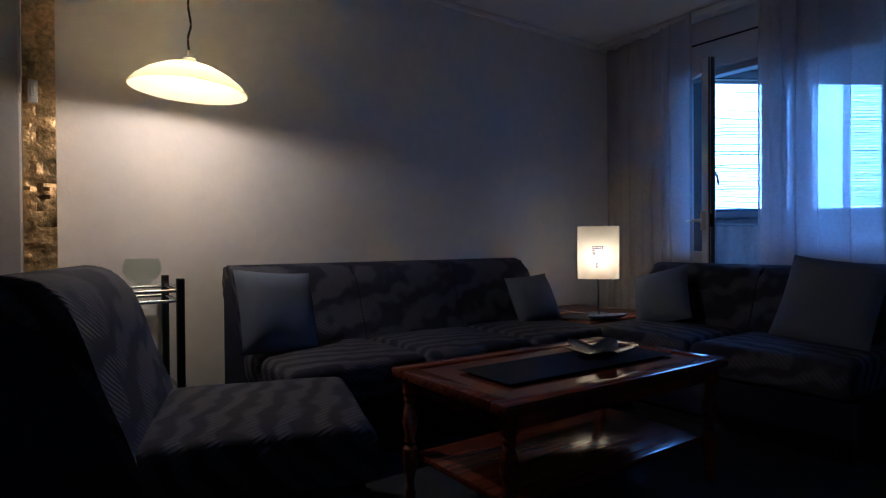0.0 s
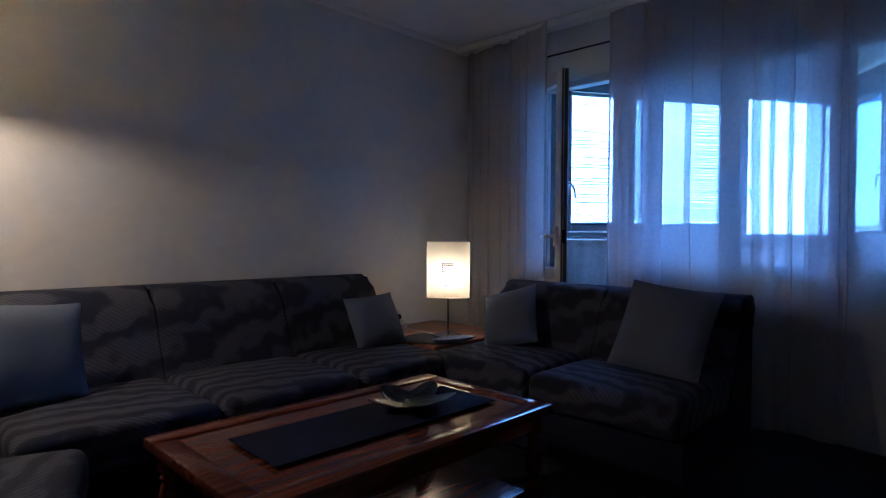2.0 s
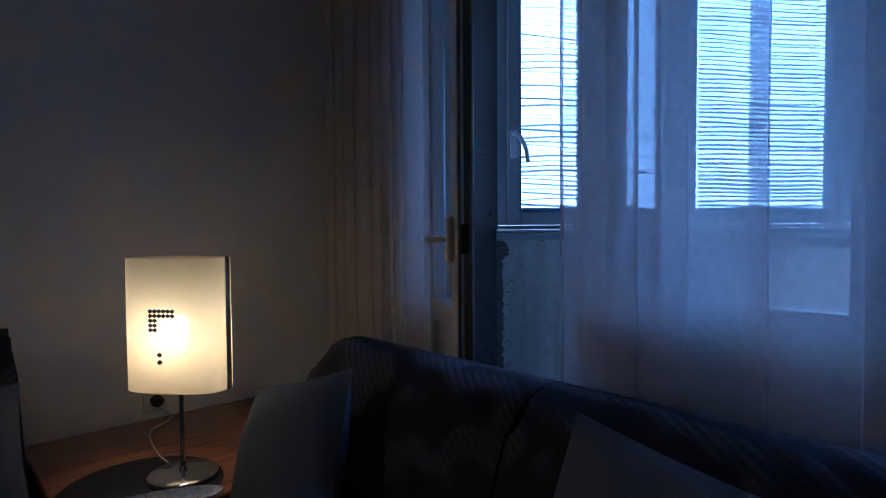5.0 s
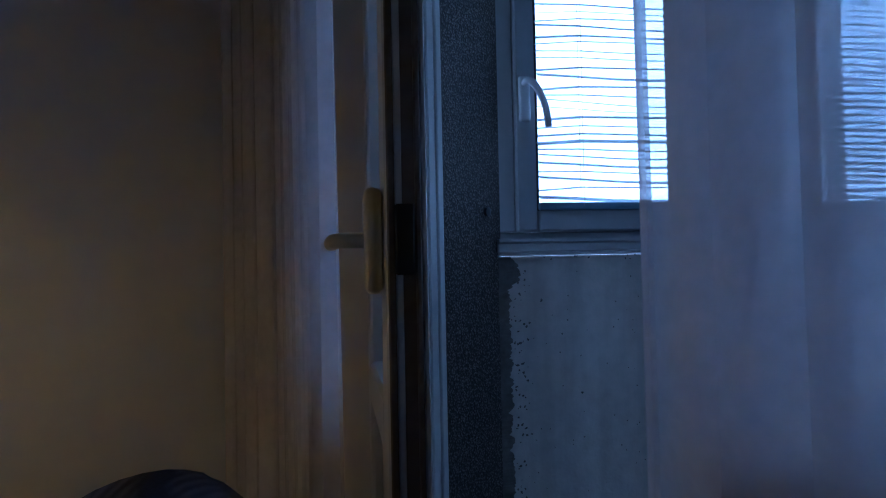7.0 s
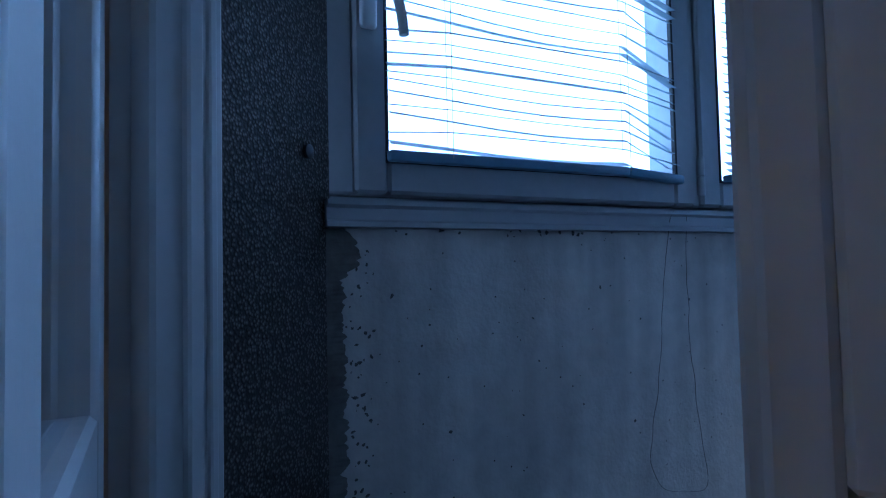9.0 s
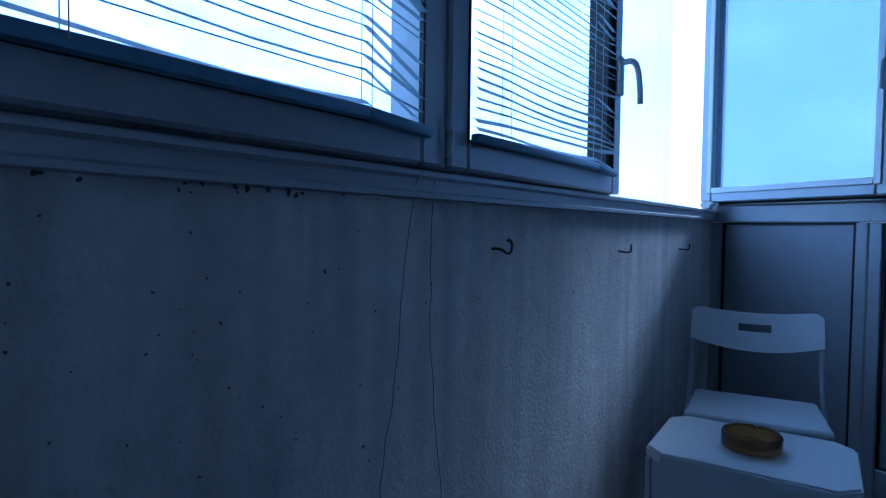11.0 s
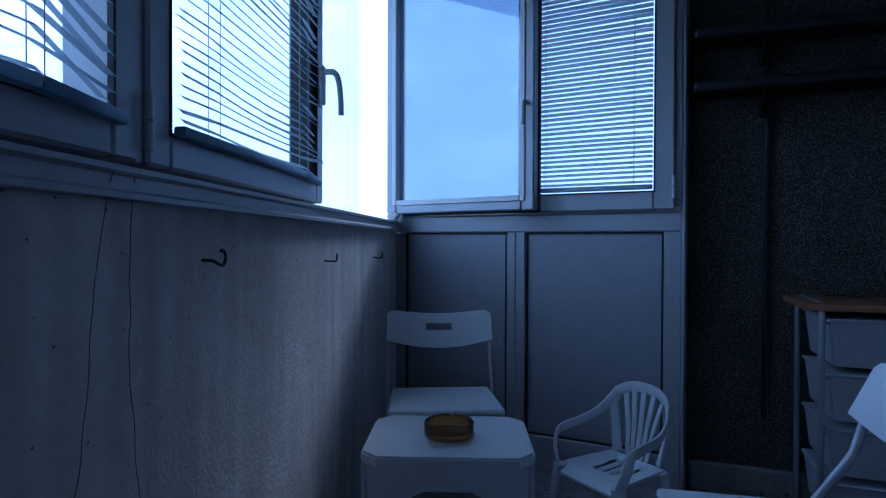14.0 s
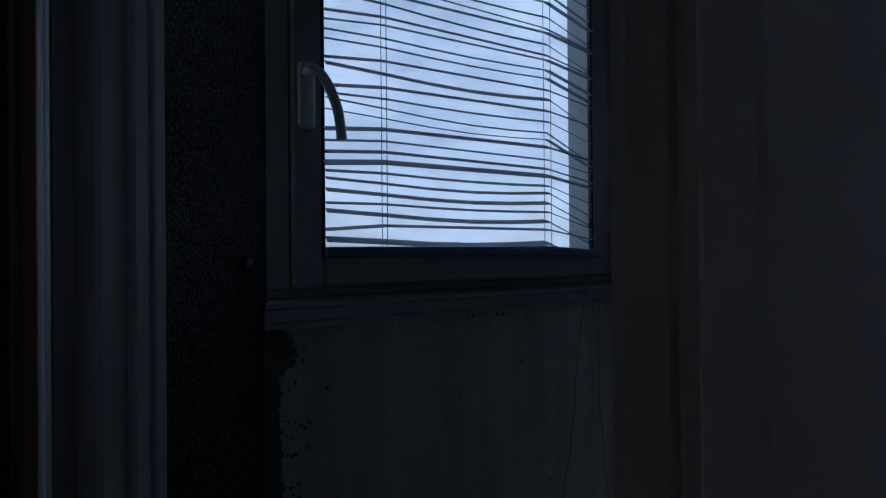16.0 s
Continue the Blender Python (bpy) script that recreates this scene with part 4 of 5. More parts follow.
def sofa(name, m, width, seats, label, category, tall=1.0):
    s = thing(name, m, label, category)
    part("plinth", one((-width / 2 + 0.02, -0.36, 0.0), (width / 2 - 0.02, 0.46, 0.06), 0.01), BLACKMAT, s)
    part("base", one((-width / 2, -0.40, 0.06), (width / 2, 0.48, 0.27), 0.02), CLOTHDARK, s, "plain dark blue cloth base")
    w = width / seats
    pr = smooth_run(BACK, 3)
    for i in range(seats):
        a = -width / 2 + w * i
        seat = one((a + 0.003, -0.43, 0.272), (a + w - 0.003, 0.22, 0.435), 0.045, 4)
        bmesh.ops.subdivide_edges(seat, edges=[e for e in seat.edges if e.calc_length() > 0.2], cuts=5, use_grid_fill=True)
        for v in seat.verts:
            if v.co.z > 0.38:
                fx = 1 - abs((v.co.x - a - w / 2) / (w / 2)) ** 3
                fy = 1 - abs((v.co.y + 0.10) / 0.34) ** 3
                v.co.z += 0.016 * max(0, fx) * max(0, fy) + 0.004 * noise.noise(v.co * 5)
        part("seat_cushion", seat, CLOTH, s)
        back = extrude(bmesh.new(), [(p.x, 0.34 + (p.y - 0.34) * tall) for p in pr], a + 0.003, a + w - 0.003, 0.022, 3, slices=8)
        for v in back.verts:
            v.co.y += 0.006 * noise.noise(v.co * 4.0)
        part("back_cushion", back, CLOTH, s)
    for x in (-width / 2 - 0.006, width / 2 - 0.016):
        part("side_panel", extrude(bmesh.new(), [(-0.40, 0.05), (-0.40, 0.27), (0.14, 0.27), (0.20, 0.40), (0.34, 0.72), (0.44, 0.78), (0.495, 0.72), (0.495, 0.05)], x, x + 0.022, 0.006, 2), CLOTHDARK, s)
    return s


sofa("sofa", ROOM @ pose(-2.845, 0.01, 0), 2.03, 3, "three-seat sofa in blue-grey patterned cloth along the wall", "sofa")
sofa("sofa", ROOM @ pose(-1.53, -0.955, 0, 0, 0, -90), 1.47, 2, "two-seat sofa in blue-grey patterned cloth before the window", "sofa", 0.93)
sofa("armchair", ROOM @ pose(-4.20, -0.74, 0, 0, 0, 72), 0.72, 1, "armless chair in blue-grey patterned cloth with curled back", "armchair", 1.08)


def cushion(m, size, label, thick=0.075):
    bm = bmesh.new()
    n = 18
    for sgn in (1, -1):
        g = []
        for i in range(n + 1):
            row = []
            for j in range(n + 1):
                u, v = 2 * i / n - 1, 2 * j / n - 1
                pinch = 1 - 0.05 * (1 - u * u) * abs(v) ** 3 - 0.05 * (1 - v * v) * abs(u) ** 3
                hgt = thick * max(0.0, (1 - abs(u) ** 2.6) * (1 - abs(v) ** 2.6)) ** 0.55
                hgt *= 1 + 0.10 * noise.noise((u * 2.2, v * 2.2, sgn * 3.0 + size * 9))
                row.append(bm.verts.new((u * size / 2 * pinch, sgn * hgt, v * size / 2 * pinch + size / 2)))
            g.append(row)
        for a, b in zip(g, g[1:]):
            for k in range(n):
                bm.faces.new((a[k], a[k + 1], b[k + 1], b[k]))
    bmesh.ops.remove_doubles(bm, verts=bm.verts, dist=0.0006)
    return single("cushion", bm, CUSHION, m, label, "cushion", "sofa cushions")


cushion(ROOM @ pose(-3.73, 0.0, 0.44, -22, 5, 10), 0.41, "square slate-blue cushion leaning on the long sofa")
cushion(ROOM @ pose(-2.01, 0.02, 0.435, -28, -4, -8), 0.335, "square slate-blue cushion at the sofa end by the lamp")
cushion(ROOM @ pose(-1.47, -0.50, 0.435, -26, -16, -80), 0.375, "square slate-blue cushion on the short sofa by the lamp table")
cushion(ROOM @ pose(-1.57, -1.395, 0.44, -25, 5, -94), 0.46, "large slate-blue cushion leaning on the short sofa")


def coffee_table():
    t = thing("coffee_table", ROOM @ pose(-3.03, -1.10, 0, 0, 0, -1.0) @ Matrix.Diagonal((0.935, 1.02, 1, 1)), "dark cherry wood coffee table with turned legs and shelf", "table")
    top = bmesh.new()
    box(top, (-0.545, -0.245, 0.462), (0.545, 0.245, 0.486), 0.002, 1)
    part("tabletop", top, CHERRY, t)
    edge = bmesh.new()
    for a, b in (((-0.62, -0.32, 0.456), (0.62, -0.245, 0.492)), ((-0.62, 0.245, 0.456), (0.62, 0.32, 0.492)), ((-0.62, -0.2445, 0.456), (-0.545, 0.2445, 0.492)), ((0.545, -0.2445, 0.456), (0.62, 0.2445, 0.492))):
        box(edge, a, b, 0.008, 2)
    part("border", edge, CHERRY, t)
    ap = bmesh.new()
    for y in (-0.285, 0.265):
        box(ap, (-0.54, y, 0.40), (0.54, y + 0.02, 0.456), 0.003, 1)
    for x in (-0.575, 0.555):
        box(ap, (x, -0.25, 0.40), (x + 0.02, 0.25, 0.456), 0.003, 1)
    part("apron", ap, CHERRY, t)
    part("shelf", one((-0.55, -0.255, 0.155), (0.55, 0.255, 0.18), 0.006, 2), CHERRY, t)
    leg = [(0.012, 0.0), (0.02, 0.012), (0.022, 0.03), (0.014, 0.05), (0.018, 0.09), (0.026, 0.12), (0.03, 0.14), (0.03, 0.195), (0.018, 0.205), (0.024, 0.22), (0.018, 0.235), (0.028, 0.27), (0.031, 0.30), (0.022, 0.34), (0.016, 0.36), (0.024, 0.375), (0.018, 0.385), (0.03, 0.40), (0.03, 0.456)]
    for x in (-0.565, 0.565):
        for y in (-0.27, 0.27):
            part("leg", lathe(bmesh.new(), leg, 18), CHERRY, t, m=pose(x, y, 0))


coffee_table()


def cloth_runner():
    bm = bmesh.new()
    nx, ny = 40, 14
    g = [[bm.verts.new((-0.48 + 0.96 * i / nx, -0.165 + 0.33 * j / ny, 0.4945 + 0.0008 * noise.noise((i * 0.5, j * 0.5, 0)))) for j in range(ny + 1)] for i in range(nx + 1)]
    for a, b in zip(g, g[1:]):
        for j in range(ny):
            bm.faces.new((a[j], b[j], b[j + 1], a[j + 1]))
    r = bmesh.ops.extrude_face_region(bm, geom=list(bm.faces))
    for v in r["geom"]:
        if isinstance(v, bmesh.types.BMVert):
            v.co.z += 0.002
    return bm


single("table_runner", cloth_runner(), RUNNER, ROOM @ pose(-3.01, -1.12, 0, 0, 0, -1.5) @ Matrix.Diagonal((0.91, 0.84, 1, 1)), "navy cloth runner on the coffee table", "runner")


def star_dish():
    bm = bmesh.new()
    n, rings = 60, 7
    prev = None
    for k in range(rings + 1):
        f = k / rings
        row = []
        for i in range(n):
            a = 2 * math.pi * i / n
            r = 0.122 * f * (1 + 0.25 * f * math.cos(5 * a))
            row.append(bm.verts.new((r * math.cos(a) * 1.15, r * math.sin(a), 0.004 + 0.03 * f * f + 0.012 * f * f * math.cos(5 * a))))
        if prev:
            for i in range(n):
                bm.faces.new((prev[i], prev[(i + 1) % n], row[(i + 1) % n], row[i]))
        prev = row
    bmesh.ops.remove_doubles(bm, verts=bm.verts, dist=1e-5)
    bmesh.ops.solidify(bm, geom=list(bm.faces), thickness=-0.004)
    return bm


single("dish", star_dish(), DISH, ROOM @ pose(-2.84, -1.105, 0.498, 0, 0, 20), "star-shaped shiny metal dish on the runner", "dish")


def corner_table():
    t = thing("corner_table", ROOM @ pose(-1.40, 0.19, 0) @ Matrix.Diagonal((1, 1, 1.073, 1)), "low brown wooden corner table between the sofas", "table")
    part("tabletop", one((-0.40, -0.385, 0.375), (0.40, 0.40, 0.41), 0.01, 3), TABLEWOOD, t)
    for a, b in (((-0.37, -0.36, 0.30), (0.37, -0.335, 0.374)), ((-0.37, 0.345, 0.30), (0.37, 0.37, 0.374)), ((-0.37, -0.334, 0.30), (-0.345, 0.344, 0.374)), ((0.345, -0.334, 0.30), (0.37, 0.344, 0.374))):
        part("apron", one(a, b, 0.003, 1), TABLEWOOD, t)
    for x in (-0.355, 0.31):
        for y in (-0.345, 0.31):
            part("leg", one((x, y, 0.0), (x + 0.045, y + 0.045, 0.299), 0.006, 2), TABLEWOOD, t)


corner_table()


def table_lamp():
    c = SHADE
    l = thing("table_lamp", Matrix.Translation((c.x, c.y, 0.4465)) @ pose(0, 0, 0, 0, 0, -57 - 50), "lit table lamp with cream oval acrylic shade on chrome stem", "lamp")
    part("base", lathe(bmesh.new(), [(0.085, 0.0), (0.092, 0.004), (0.092, 0.010), (0.085, 0.015), (0.012, 0.018), (0.009, 0.03)], 40), CHROME, l)
    part("stem", tube(bmesh.new(), [(0, 0, 0.015), (0, 0, 0.36)], 0.0065, 12), CHROME, l)
    sh = bmesh.new()
    n = 48
    lo, hi = [], []
    for k in range(n):
        a = 2 * math.pi * k / n
        e = 0.72
        x = 0.140 * math.copysign(abs(math.cos(a)) ** e, math.cos(a))
        y = 0.075 * math.copysign(abs(math.sin(a)) ** e, math.sin(a))
        lo.append(sh.verts.new((x, y, 0.252)))
        hi.append(sh.verts.new((x, y, 0.612)))
    for k in range(n):
        sh.faces.new((lo[k], lo[(k + 1) % n], hi[(k + 1) % n], hi[k]))
    s = part("shade", sh, SHADECLOTH, l, "cream translucent shade")
    beads = bmesh.new()
    for i in range(6):
        for j in range(5):
            if j > 1 and i > 1:
                continue
            bmesh.ops.create_icosphere(beads, subdivisions=1, radius=0.0062, matrix=pose(-0.035 + i * 0.0125, -0.078, 0.473 - j * 0.0125))
    part("beads", beads, BEAD, s, "violet glass beads in a corner pattern")
    for z in (0.358, 0.338):
        st = bmesh.new()
        bmesh.ops.create_icosphere(st, subdivisions=2, radius=0.008, matrix=pose(-0.01, -0.077, z))
        part("stud", st, CHROME, s)
    for x in (-0.140, 0.140):
        part("shade_clip", one((x - 0.004, -0.012, 0.250), (x + 0.004, 0.012, 0.615), 0.002, 1), CHROME, l)
    bulb = lathe(bmesh.new(), [(0.012, 0.36), (0.013, 0.385), (0.022, 0.41), (0.022, 0.43), (0.012, 0.448), (0.0, 0.452)], 16)
    b = part("bulb", bulb, BULB, l)
    b.visible_shadow = False


table_lamp()
mat_disc = lathe(bmesh.new(), [(0.0, 0.0), (0.20, 0.0), (0.205, 0.002), (0.20, 0.004), (0.0, 0.004)], 48)
single("place_mat", mat_disc, BLACKMAT, ROOM @ pose(-1.60, 0.0, 0.441), "round black mat on the corner table", "mat")


def boat_dish():
    bm = bmesh.new()
    n, rings = 40, 5
    prev = None
    for k in range(rings + 1):
        f = k / rings
        row = [bm.verts.new((0.15 * f * math.cos(2 * math.pi * i / n), 0.055 * f * math.sin(2 * math.pi * i / n), 0.004 + 0.028 * f ** 3)) for i in range(n)]
        if prev:
            for i in range(n):
                bm.faces.new((prev[i], prev[(i + 1) % n], row[(i + 1) % n], row[i]))
        prev = row
    bmesh.ops.remove_doubles(bm, verts=bm.verts, dist=1e-5)
    bmesh.ops.solidify(bm, geom=list(bm.faces), thickness=-0.004)
    return bm


single("oval_dish", boat_dish(), CERAMIC, ROOM @ pose(-1.615, -0.185, 0.442, 0, 0, -18), "oval blue and white ceramic dish before the lamp", "dish")


def wall_socket():
    s = thing("wall_socket", ROOM @ pose(-1.385, 0.619, 0.50), "cream wall socket with a black plug", "socket")
    part("plate", one((-0.042, -0.012, -0.042), (0.042, 0.0, 0.042), 0.006, 2), OLDPLASTIC, s)
    part("plug", lathe(bmesh.new(), [(0.021, 0.0), (0.021, 0.03), (0.012, 0.042), (0.0, 0.042)], 16, Matrix.Translation((0, -0.012, 0)) @ pose(0, 0, 0, 90)), RUBBER, s)


wall_socket()
cord = tube(bmesh.new(), smooth_run([(-1.385, 0.58, 0.49), (-1.37, 0.56, 0.47), (-1.36, 0.52, 0.447), (-1.46, 0.42, 0.446), (-1.50, 0.20, 0.446), (-1.50, 0.06, 0.45)], 8), 0.003, 6)
single("lamp_cord", cord, OLDPLASTIC, ROOM, "pale lamp cord lying on the corner table", "cord")


def pendant():
    p = thing("pendant_lamp", Matrix.Translation(PENDANT), "lit pendant lamp with shallow cream glass dome", "lamp")
    sh = lathe(bmesh.new(), [(0.0, 0.088), (0.045, 0.086), (0.105, 0.07), (0.165, 0.04), (0.21, 0.005), (0.235, -0.026), (0.232, -0.03), (0.206, 0.0), (0.161, 0.034), (0.103, 0.063), (0.045, 0.078), (0.0, 0.08)], 56, pose(0, 0, 0, 3.0) @ Matrix.Scale(1.05, 4))
    part("shade", sh, PENDGLASS, p, "cream glass dome")
    part("holder", lathe(bmesh.new(), [(0.03, 0.088), (0.03, 0.11), (0.012, 0.125), (0.008, 0.15)], 16), OLDPLASTIC, p)
    b = part("bulb", lathe(bmesh.new(), [(0.014, 0.07), (0.016, 0.045), (0.03, 0.012), (0.024, -0.012), (0.0, -0.02)], 16), BULB, p)
    b.visible_shadow = False
    top = H - PENDANT.z
    part("cord", tube(bmesh.new(), smooth_run([(0, 0, 0.14), (-0.012, 0, 0.20), (0.022, 0, 0.27), (-0.006, 0, 0.34), (0.004, 0, 0.42), (0, 0, 0.5), (0, 0, top)], 8), 0.005, 8), WIRE, p)
    part("ceiling_cup", lathe(bmesh.new(), [(0.05, top - 0.001), (0.048, top - 0.03), (0.01, top - 0.05)], 20), OLDPLASTIC, p)


pendant()


def trolley():
    t = thing("serving_trolley", ROOM @ pose(-4.42, 0.36, 0), "chrome serving trolley with glass shelves by the wall", "trolley")
    for x in (-0.28, 0.28):
        for y in (-0.18, 0.18):
            part("post", one((x - 0.016, y - 0.016, 0.05), (x + 0.016, y + 0.016, 0.80), 0.003, 1), DARKMETAL, t)
            part("castor", lathe(bmesh.new(), [(0.02, 0.0), (0.024, 0.012), (0.02, 0.045), (0.006, 0.05)], 12), RUBBER, t, m=pose(x, y, 0))
    for z in (0.32, 0.765):
        part("glass_shelf", one((-0.265, -0.165, z), (0.265, 0.165, z + 0.008)), BOWLGLASS, t, smooth=False)
    for z in (0.30, 0.745, 0.70):
        rails = bmesh.new()
        for y in (-0.18, 0.18):
            tube(rails, [(-0.265, y, z), (0.265, y, z)], 0.008, 10)
        for x in (-0.28, 0.28):
            tube(rails, [(x, -0.165, z), (x, 0.165, z)], 0.008, 10)
        part("rail", rails, CHROME, t)


trolley()
single("glass_bowl", lathe(bmesh.new(), [(0.0, 0.0), (0.03, 0.0), (0.06, 0.02), (0.082, 0.055), (0.082, 0.085), (0.068, 0.115), (0.066, 0.115), (0.079, 0.085), (0.079, 0.056), (0.058, 0.024), (0.0, 0.006)], 32), BOWLGLASS, ROOM @ pose(-4.27, 0.34, 0.7735), "round clear glass bowl on the trolley", "bowl")


def radiator():
    r = thing("radiator", ROOM @ pose(-0.61, -2.2, 0), "cream ribbed radiator under the window behind the curtain", "radiator")
    for k in range(16):
        part("rib", one((-0.035, -0.60 + k * 0.075, 0.14), (0.05, -0.60 + k * 0.075 + 0.06, 0.72), 0.018, 3), RADIATOR, r)
    pipes = bmesh.new()
    for z in (0.19, 0.67):
        tube(pipes, [(0.0, -0.66, z), (0.0, 0.64, z)], 0.014, 10)
    tube(pipes, [(0.0, 0.62, 0.19), (0.0, 0.62, 0.0)], 0.012, 10)
    tube(pipes, [(0.0, -0.64, 0.19), (0.0, -0.64, 0.0)], 0.012, 10)
    part("pipe", pipes, RADIATOR, r)


radiator()
sw = thing("light_switch", ROOM @ pose(-4.67, 0.452, 1.62, 0, 0, 0), "white switch plate on the gold pier", "switch")
part("plate", one((-0.018, -0.012, -0.05), (0.018, 0.0, 0.05), 0.004, 2), PVC, sw)
part("rocker", one((-0.008, -0.016, -0.02), (0.008, -0.012, 0.02), 0.002, 1), PVC, sw)
cis = thing("toilet_cistern", ROOM @ pose(-5.22, 4.30, 0), "white toilet cistern in the tiled bathroom", "toilet")
part("tank", one((-0.2, -0.09, 0.45), (0.2, 0.09, 0.80), 0.03, 3), PLASTIC, cis)
part("lid", one((-0.21, -0.1, 0.801), (0.21, 0.092, 0.84), 0.012, 3), PLASTIC, cis)
part("bowl", lathe(bmesh.new(), [(0.10, 0.0), (0.11, 0.1), (0.17, 0.35), (0.19, 0.40), (0.19, 0.43)], 24), PLASTIC, cis, m=pose(0, -0.22, 0))
pic = thing("picture", ROOM @ pose(-5.30, 4.395, 1.78), "small dark framed picture on the tiles", "picture")
part("frame", one((-0.07, -0.015, -0.08), (0.07, 0.0, 0.08), 0.004, 1), BLACKMAT, pic)
part("print", one((-0.05, -0.017, -0.06), (0.05, -0.0151, 0.06)), CERAMIC, pic)
hd = thing("hall_cabinet", ROOM @ pose(-5.80, 2.2, 0), "tall white hall cabinet with bow handles", "cabinet")
part("body", one((-0.4, -0.5, 0.0), (0.34, 1.0, 2.1), 0.006, 1), WHITEPAINT, hd)
for z in (0.95, 1.45):
    part("handle", tube(bmesh.new(), arc([(0.34, -0.40, z), (0.375, -0.40, z), (0.375, -0.40, z + 0.12), (0.34, -0.40, z + 0.12)], 0.02), 0.006, 8), CHROME, hd)
hl = thing("hall_lamp", ROOM @ pose(-5.25, 2.3, H - 0.001), "lit round ceiling lamp in the hall", "lamp")
part("glass", lathe(bmesh.new(), [(0.0, -0.09), (0.07, -0.08), (0.11, -0.045), (0.12, 0.0)], 28), PENDGLASS, hl)
lamp_light("hall_bulb", ROOM @ Vector((-5.25, 2.3, H - 0.16)), 0.55, (1.0, 0.55, 0.20), 0.06)
# Unseen fitting and light, added to brighten the bathroom tiles.
bl = thing("bath_fill_lamp", ROOM @ pose(-5.25, 3.95, H - 0.001), "unseen small ceiling lamp added to brighten the bathroom", "lamp")
part("glass", lathe(bmesh.new(), [(0.0, -0.06), (0.06, -0.05), (0.08, 0.0)], 20), PENDGLASS, bl)
lamp_light("bath_fill_light", ROOM @ Vector((-5.25, 3.95, H - 0.12)), 0.6, (1.0, 0.62, 0.26), 0.05)

# ---- loggia things ----
FZ = -0.012


def folding_chair(m, label):
    """Seat front towards -y."""
    c = thing("folding_chair", m, label, "chair", "folding chairs")
    bk = bmesh.new()
    nx, nz = 24, 14
    pts = {}
    hole = lambda u, w: (abs(u) < 0.25 and abs(w - 0.60) < 0.07) or (abs(u) < 0.21 and abs(w - 0.60) < 0.11)
    for s in (0, 1):
        for i in range(nx + 1):
            for j in range(nz + 1):
                u, w = 2 * i / nx - 1, j / nz
                low = 0.645 + 0.022 * u * u
                high = 0.765 + 0.022 * u * u - 0.05 * max(0, abs(u) - 0.9) * 4
                z = low + (high - low) * w - 0.018 * (1 - w) * (1 - u * u)
                y = 0.205 + 0.03 * (1 - u * u) + 0.05 * w + (0.012 if s else 0.0)
                pts[s, i, j] = bk.verts.new((0.205 * u, y, z))
    cell = lambda i, j: hole((2 * (i + 0.5) / nx - 1), (j + 0.5) / nz)
    for i in range(nx):
        for j in range(nz):
            if cell(i, j):
                continue
            for s in (0, 1):
                bk.faces.new((pts[s, i, j], pts[s, i + 1, j], pts[s, i + 1, j + 1], pts[s, i, j + 1]))
            for (di, dj, a, b) in ((-1, 0, (i, j), (i, j + 1)), (1, 0, (i + 1, j), (i + 1, j + 1)), (0, -1, (i, j), (i + 1, j)), (0, 1, (i, j + 1), (i + 1, j + 1))):
                q, r = i + di, j + dj
                if q < 0 or r < 0 or q >= nx or r >= nz or cell(q, r):
                    bk.faces.new((pts[0, a[0], a[1]], pts[0, b[0], b[1]], pts[1, b[0], b[1]], pts[1, a[0], a[1]]))
    part("backrest", bk, PLASTIC, c)
    st = one((-0.195, -0.19, 0.458), (0.195, 0.16, 0.482), 0.011, 3)
    for v in st.verts:
        v.co.z -= 0.008 * max(0, 1 - (v.co.x / 0.195) ** 2) * max(0, 1 - (v.co.y / 0.19) ** 2)
        if v.co.y > 0:
            v.co.x *= 0.94
    part("seat", st, PLASTIC, c)
    sr = tube(bmesh.new(), arc([(-0.185, 0.15, 0.45), (-0.19, -0.18, 0.45), (0.19, -0.18, 0.45), (0.185, 0.15, 0.45)], 0.04), 0.010, 8)
    part("seat_rail", sr, STEEL, c)
    for x in (-0.20, 0.20):
        part("leg", tube(bmesh.new(), [(x, 0.25, 0.70), (x, 0.215, 0.58), (x, 0.02, 0.30), (x, -0.22, 0.0)], 0.0105, 10), STEEL, c)
        part("leg", tube(bmesh.new(), smooth_run([(x * 0.93, -0.10, 0.43), (x * 0.93, 0.06, 0.33), (x * 0.93, 0.14, 0.20), (x * 0.93, 0.25, 0.0)], 5), 0.0095, 10), STEEL, c)
        part("pivot", lathe(bmesh.new(), [(0.014, -0.006), (0.014, 0.006)], 12, Matrix.Translation((x, 0.03, 0.315)) @ pose(0, 0, 0, 0, 90)), DARKMETAL, c)
    for y, z in ((-0.19, 0.03), (0.24, 0.03)):
        part("stretcher", tube(bmesh.new(), [(-0.19, y, z + 0.03), (0.19, y, z + 0.03)], 0.008, 8), STEEL, c)
    return c


folding_chair(pose(-0.415, -1.985, FZ, 0, 0, 190) @ Matrix.Diagonal((1.03, 0.92, 0.965, 1)), "white plastic folding chair with steel legs against the end wall")
folding_chair(pose(-1.15, -1.02, FZ, 0, 0, 86), "white plastic folding chair with steel legs by the drawers")


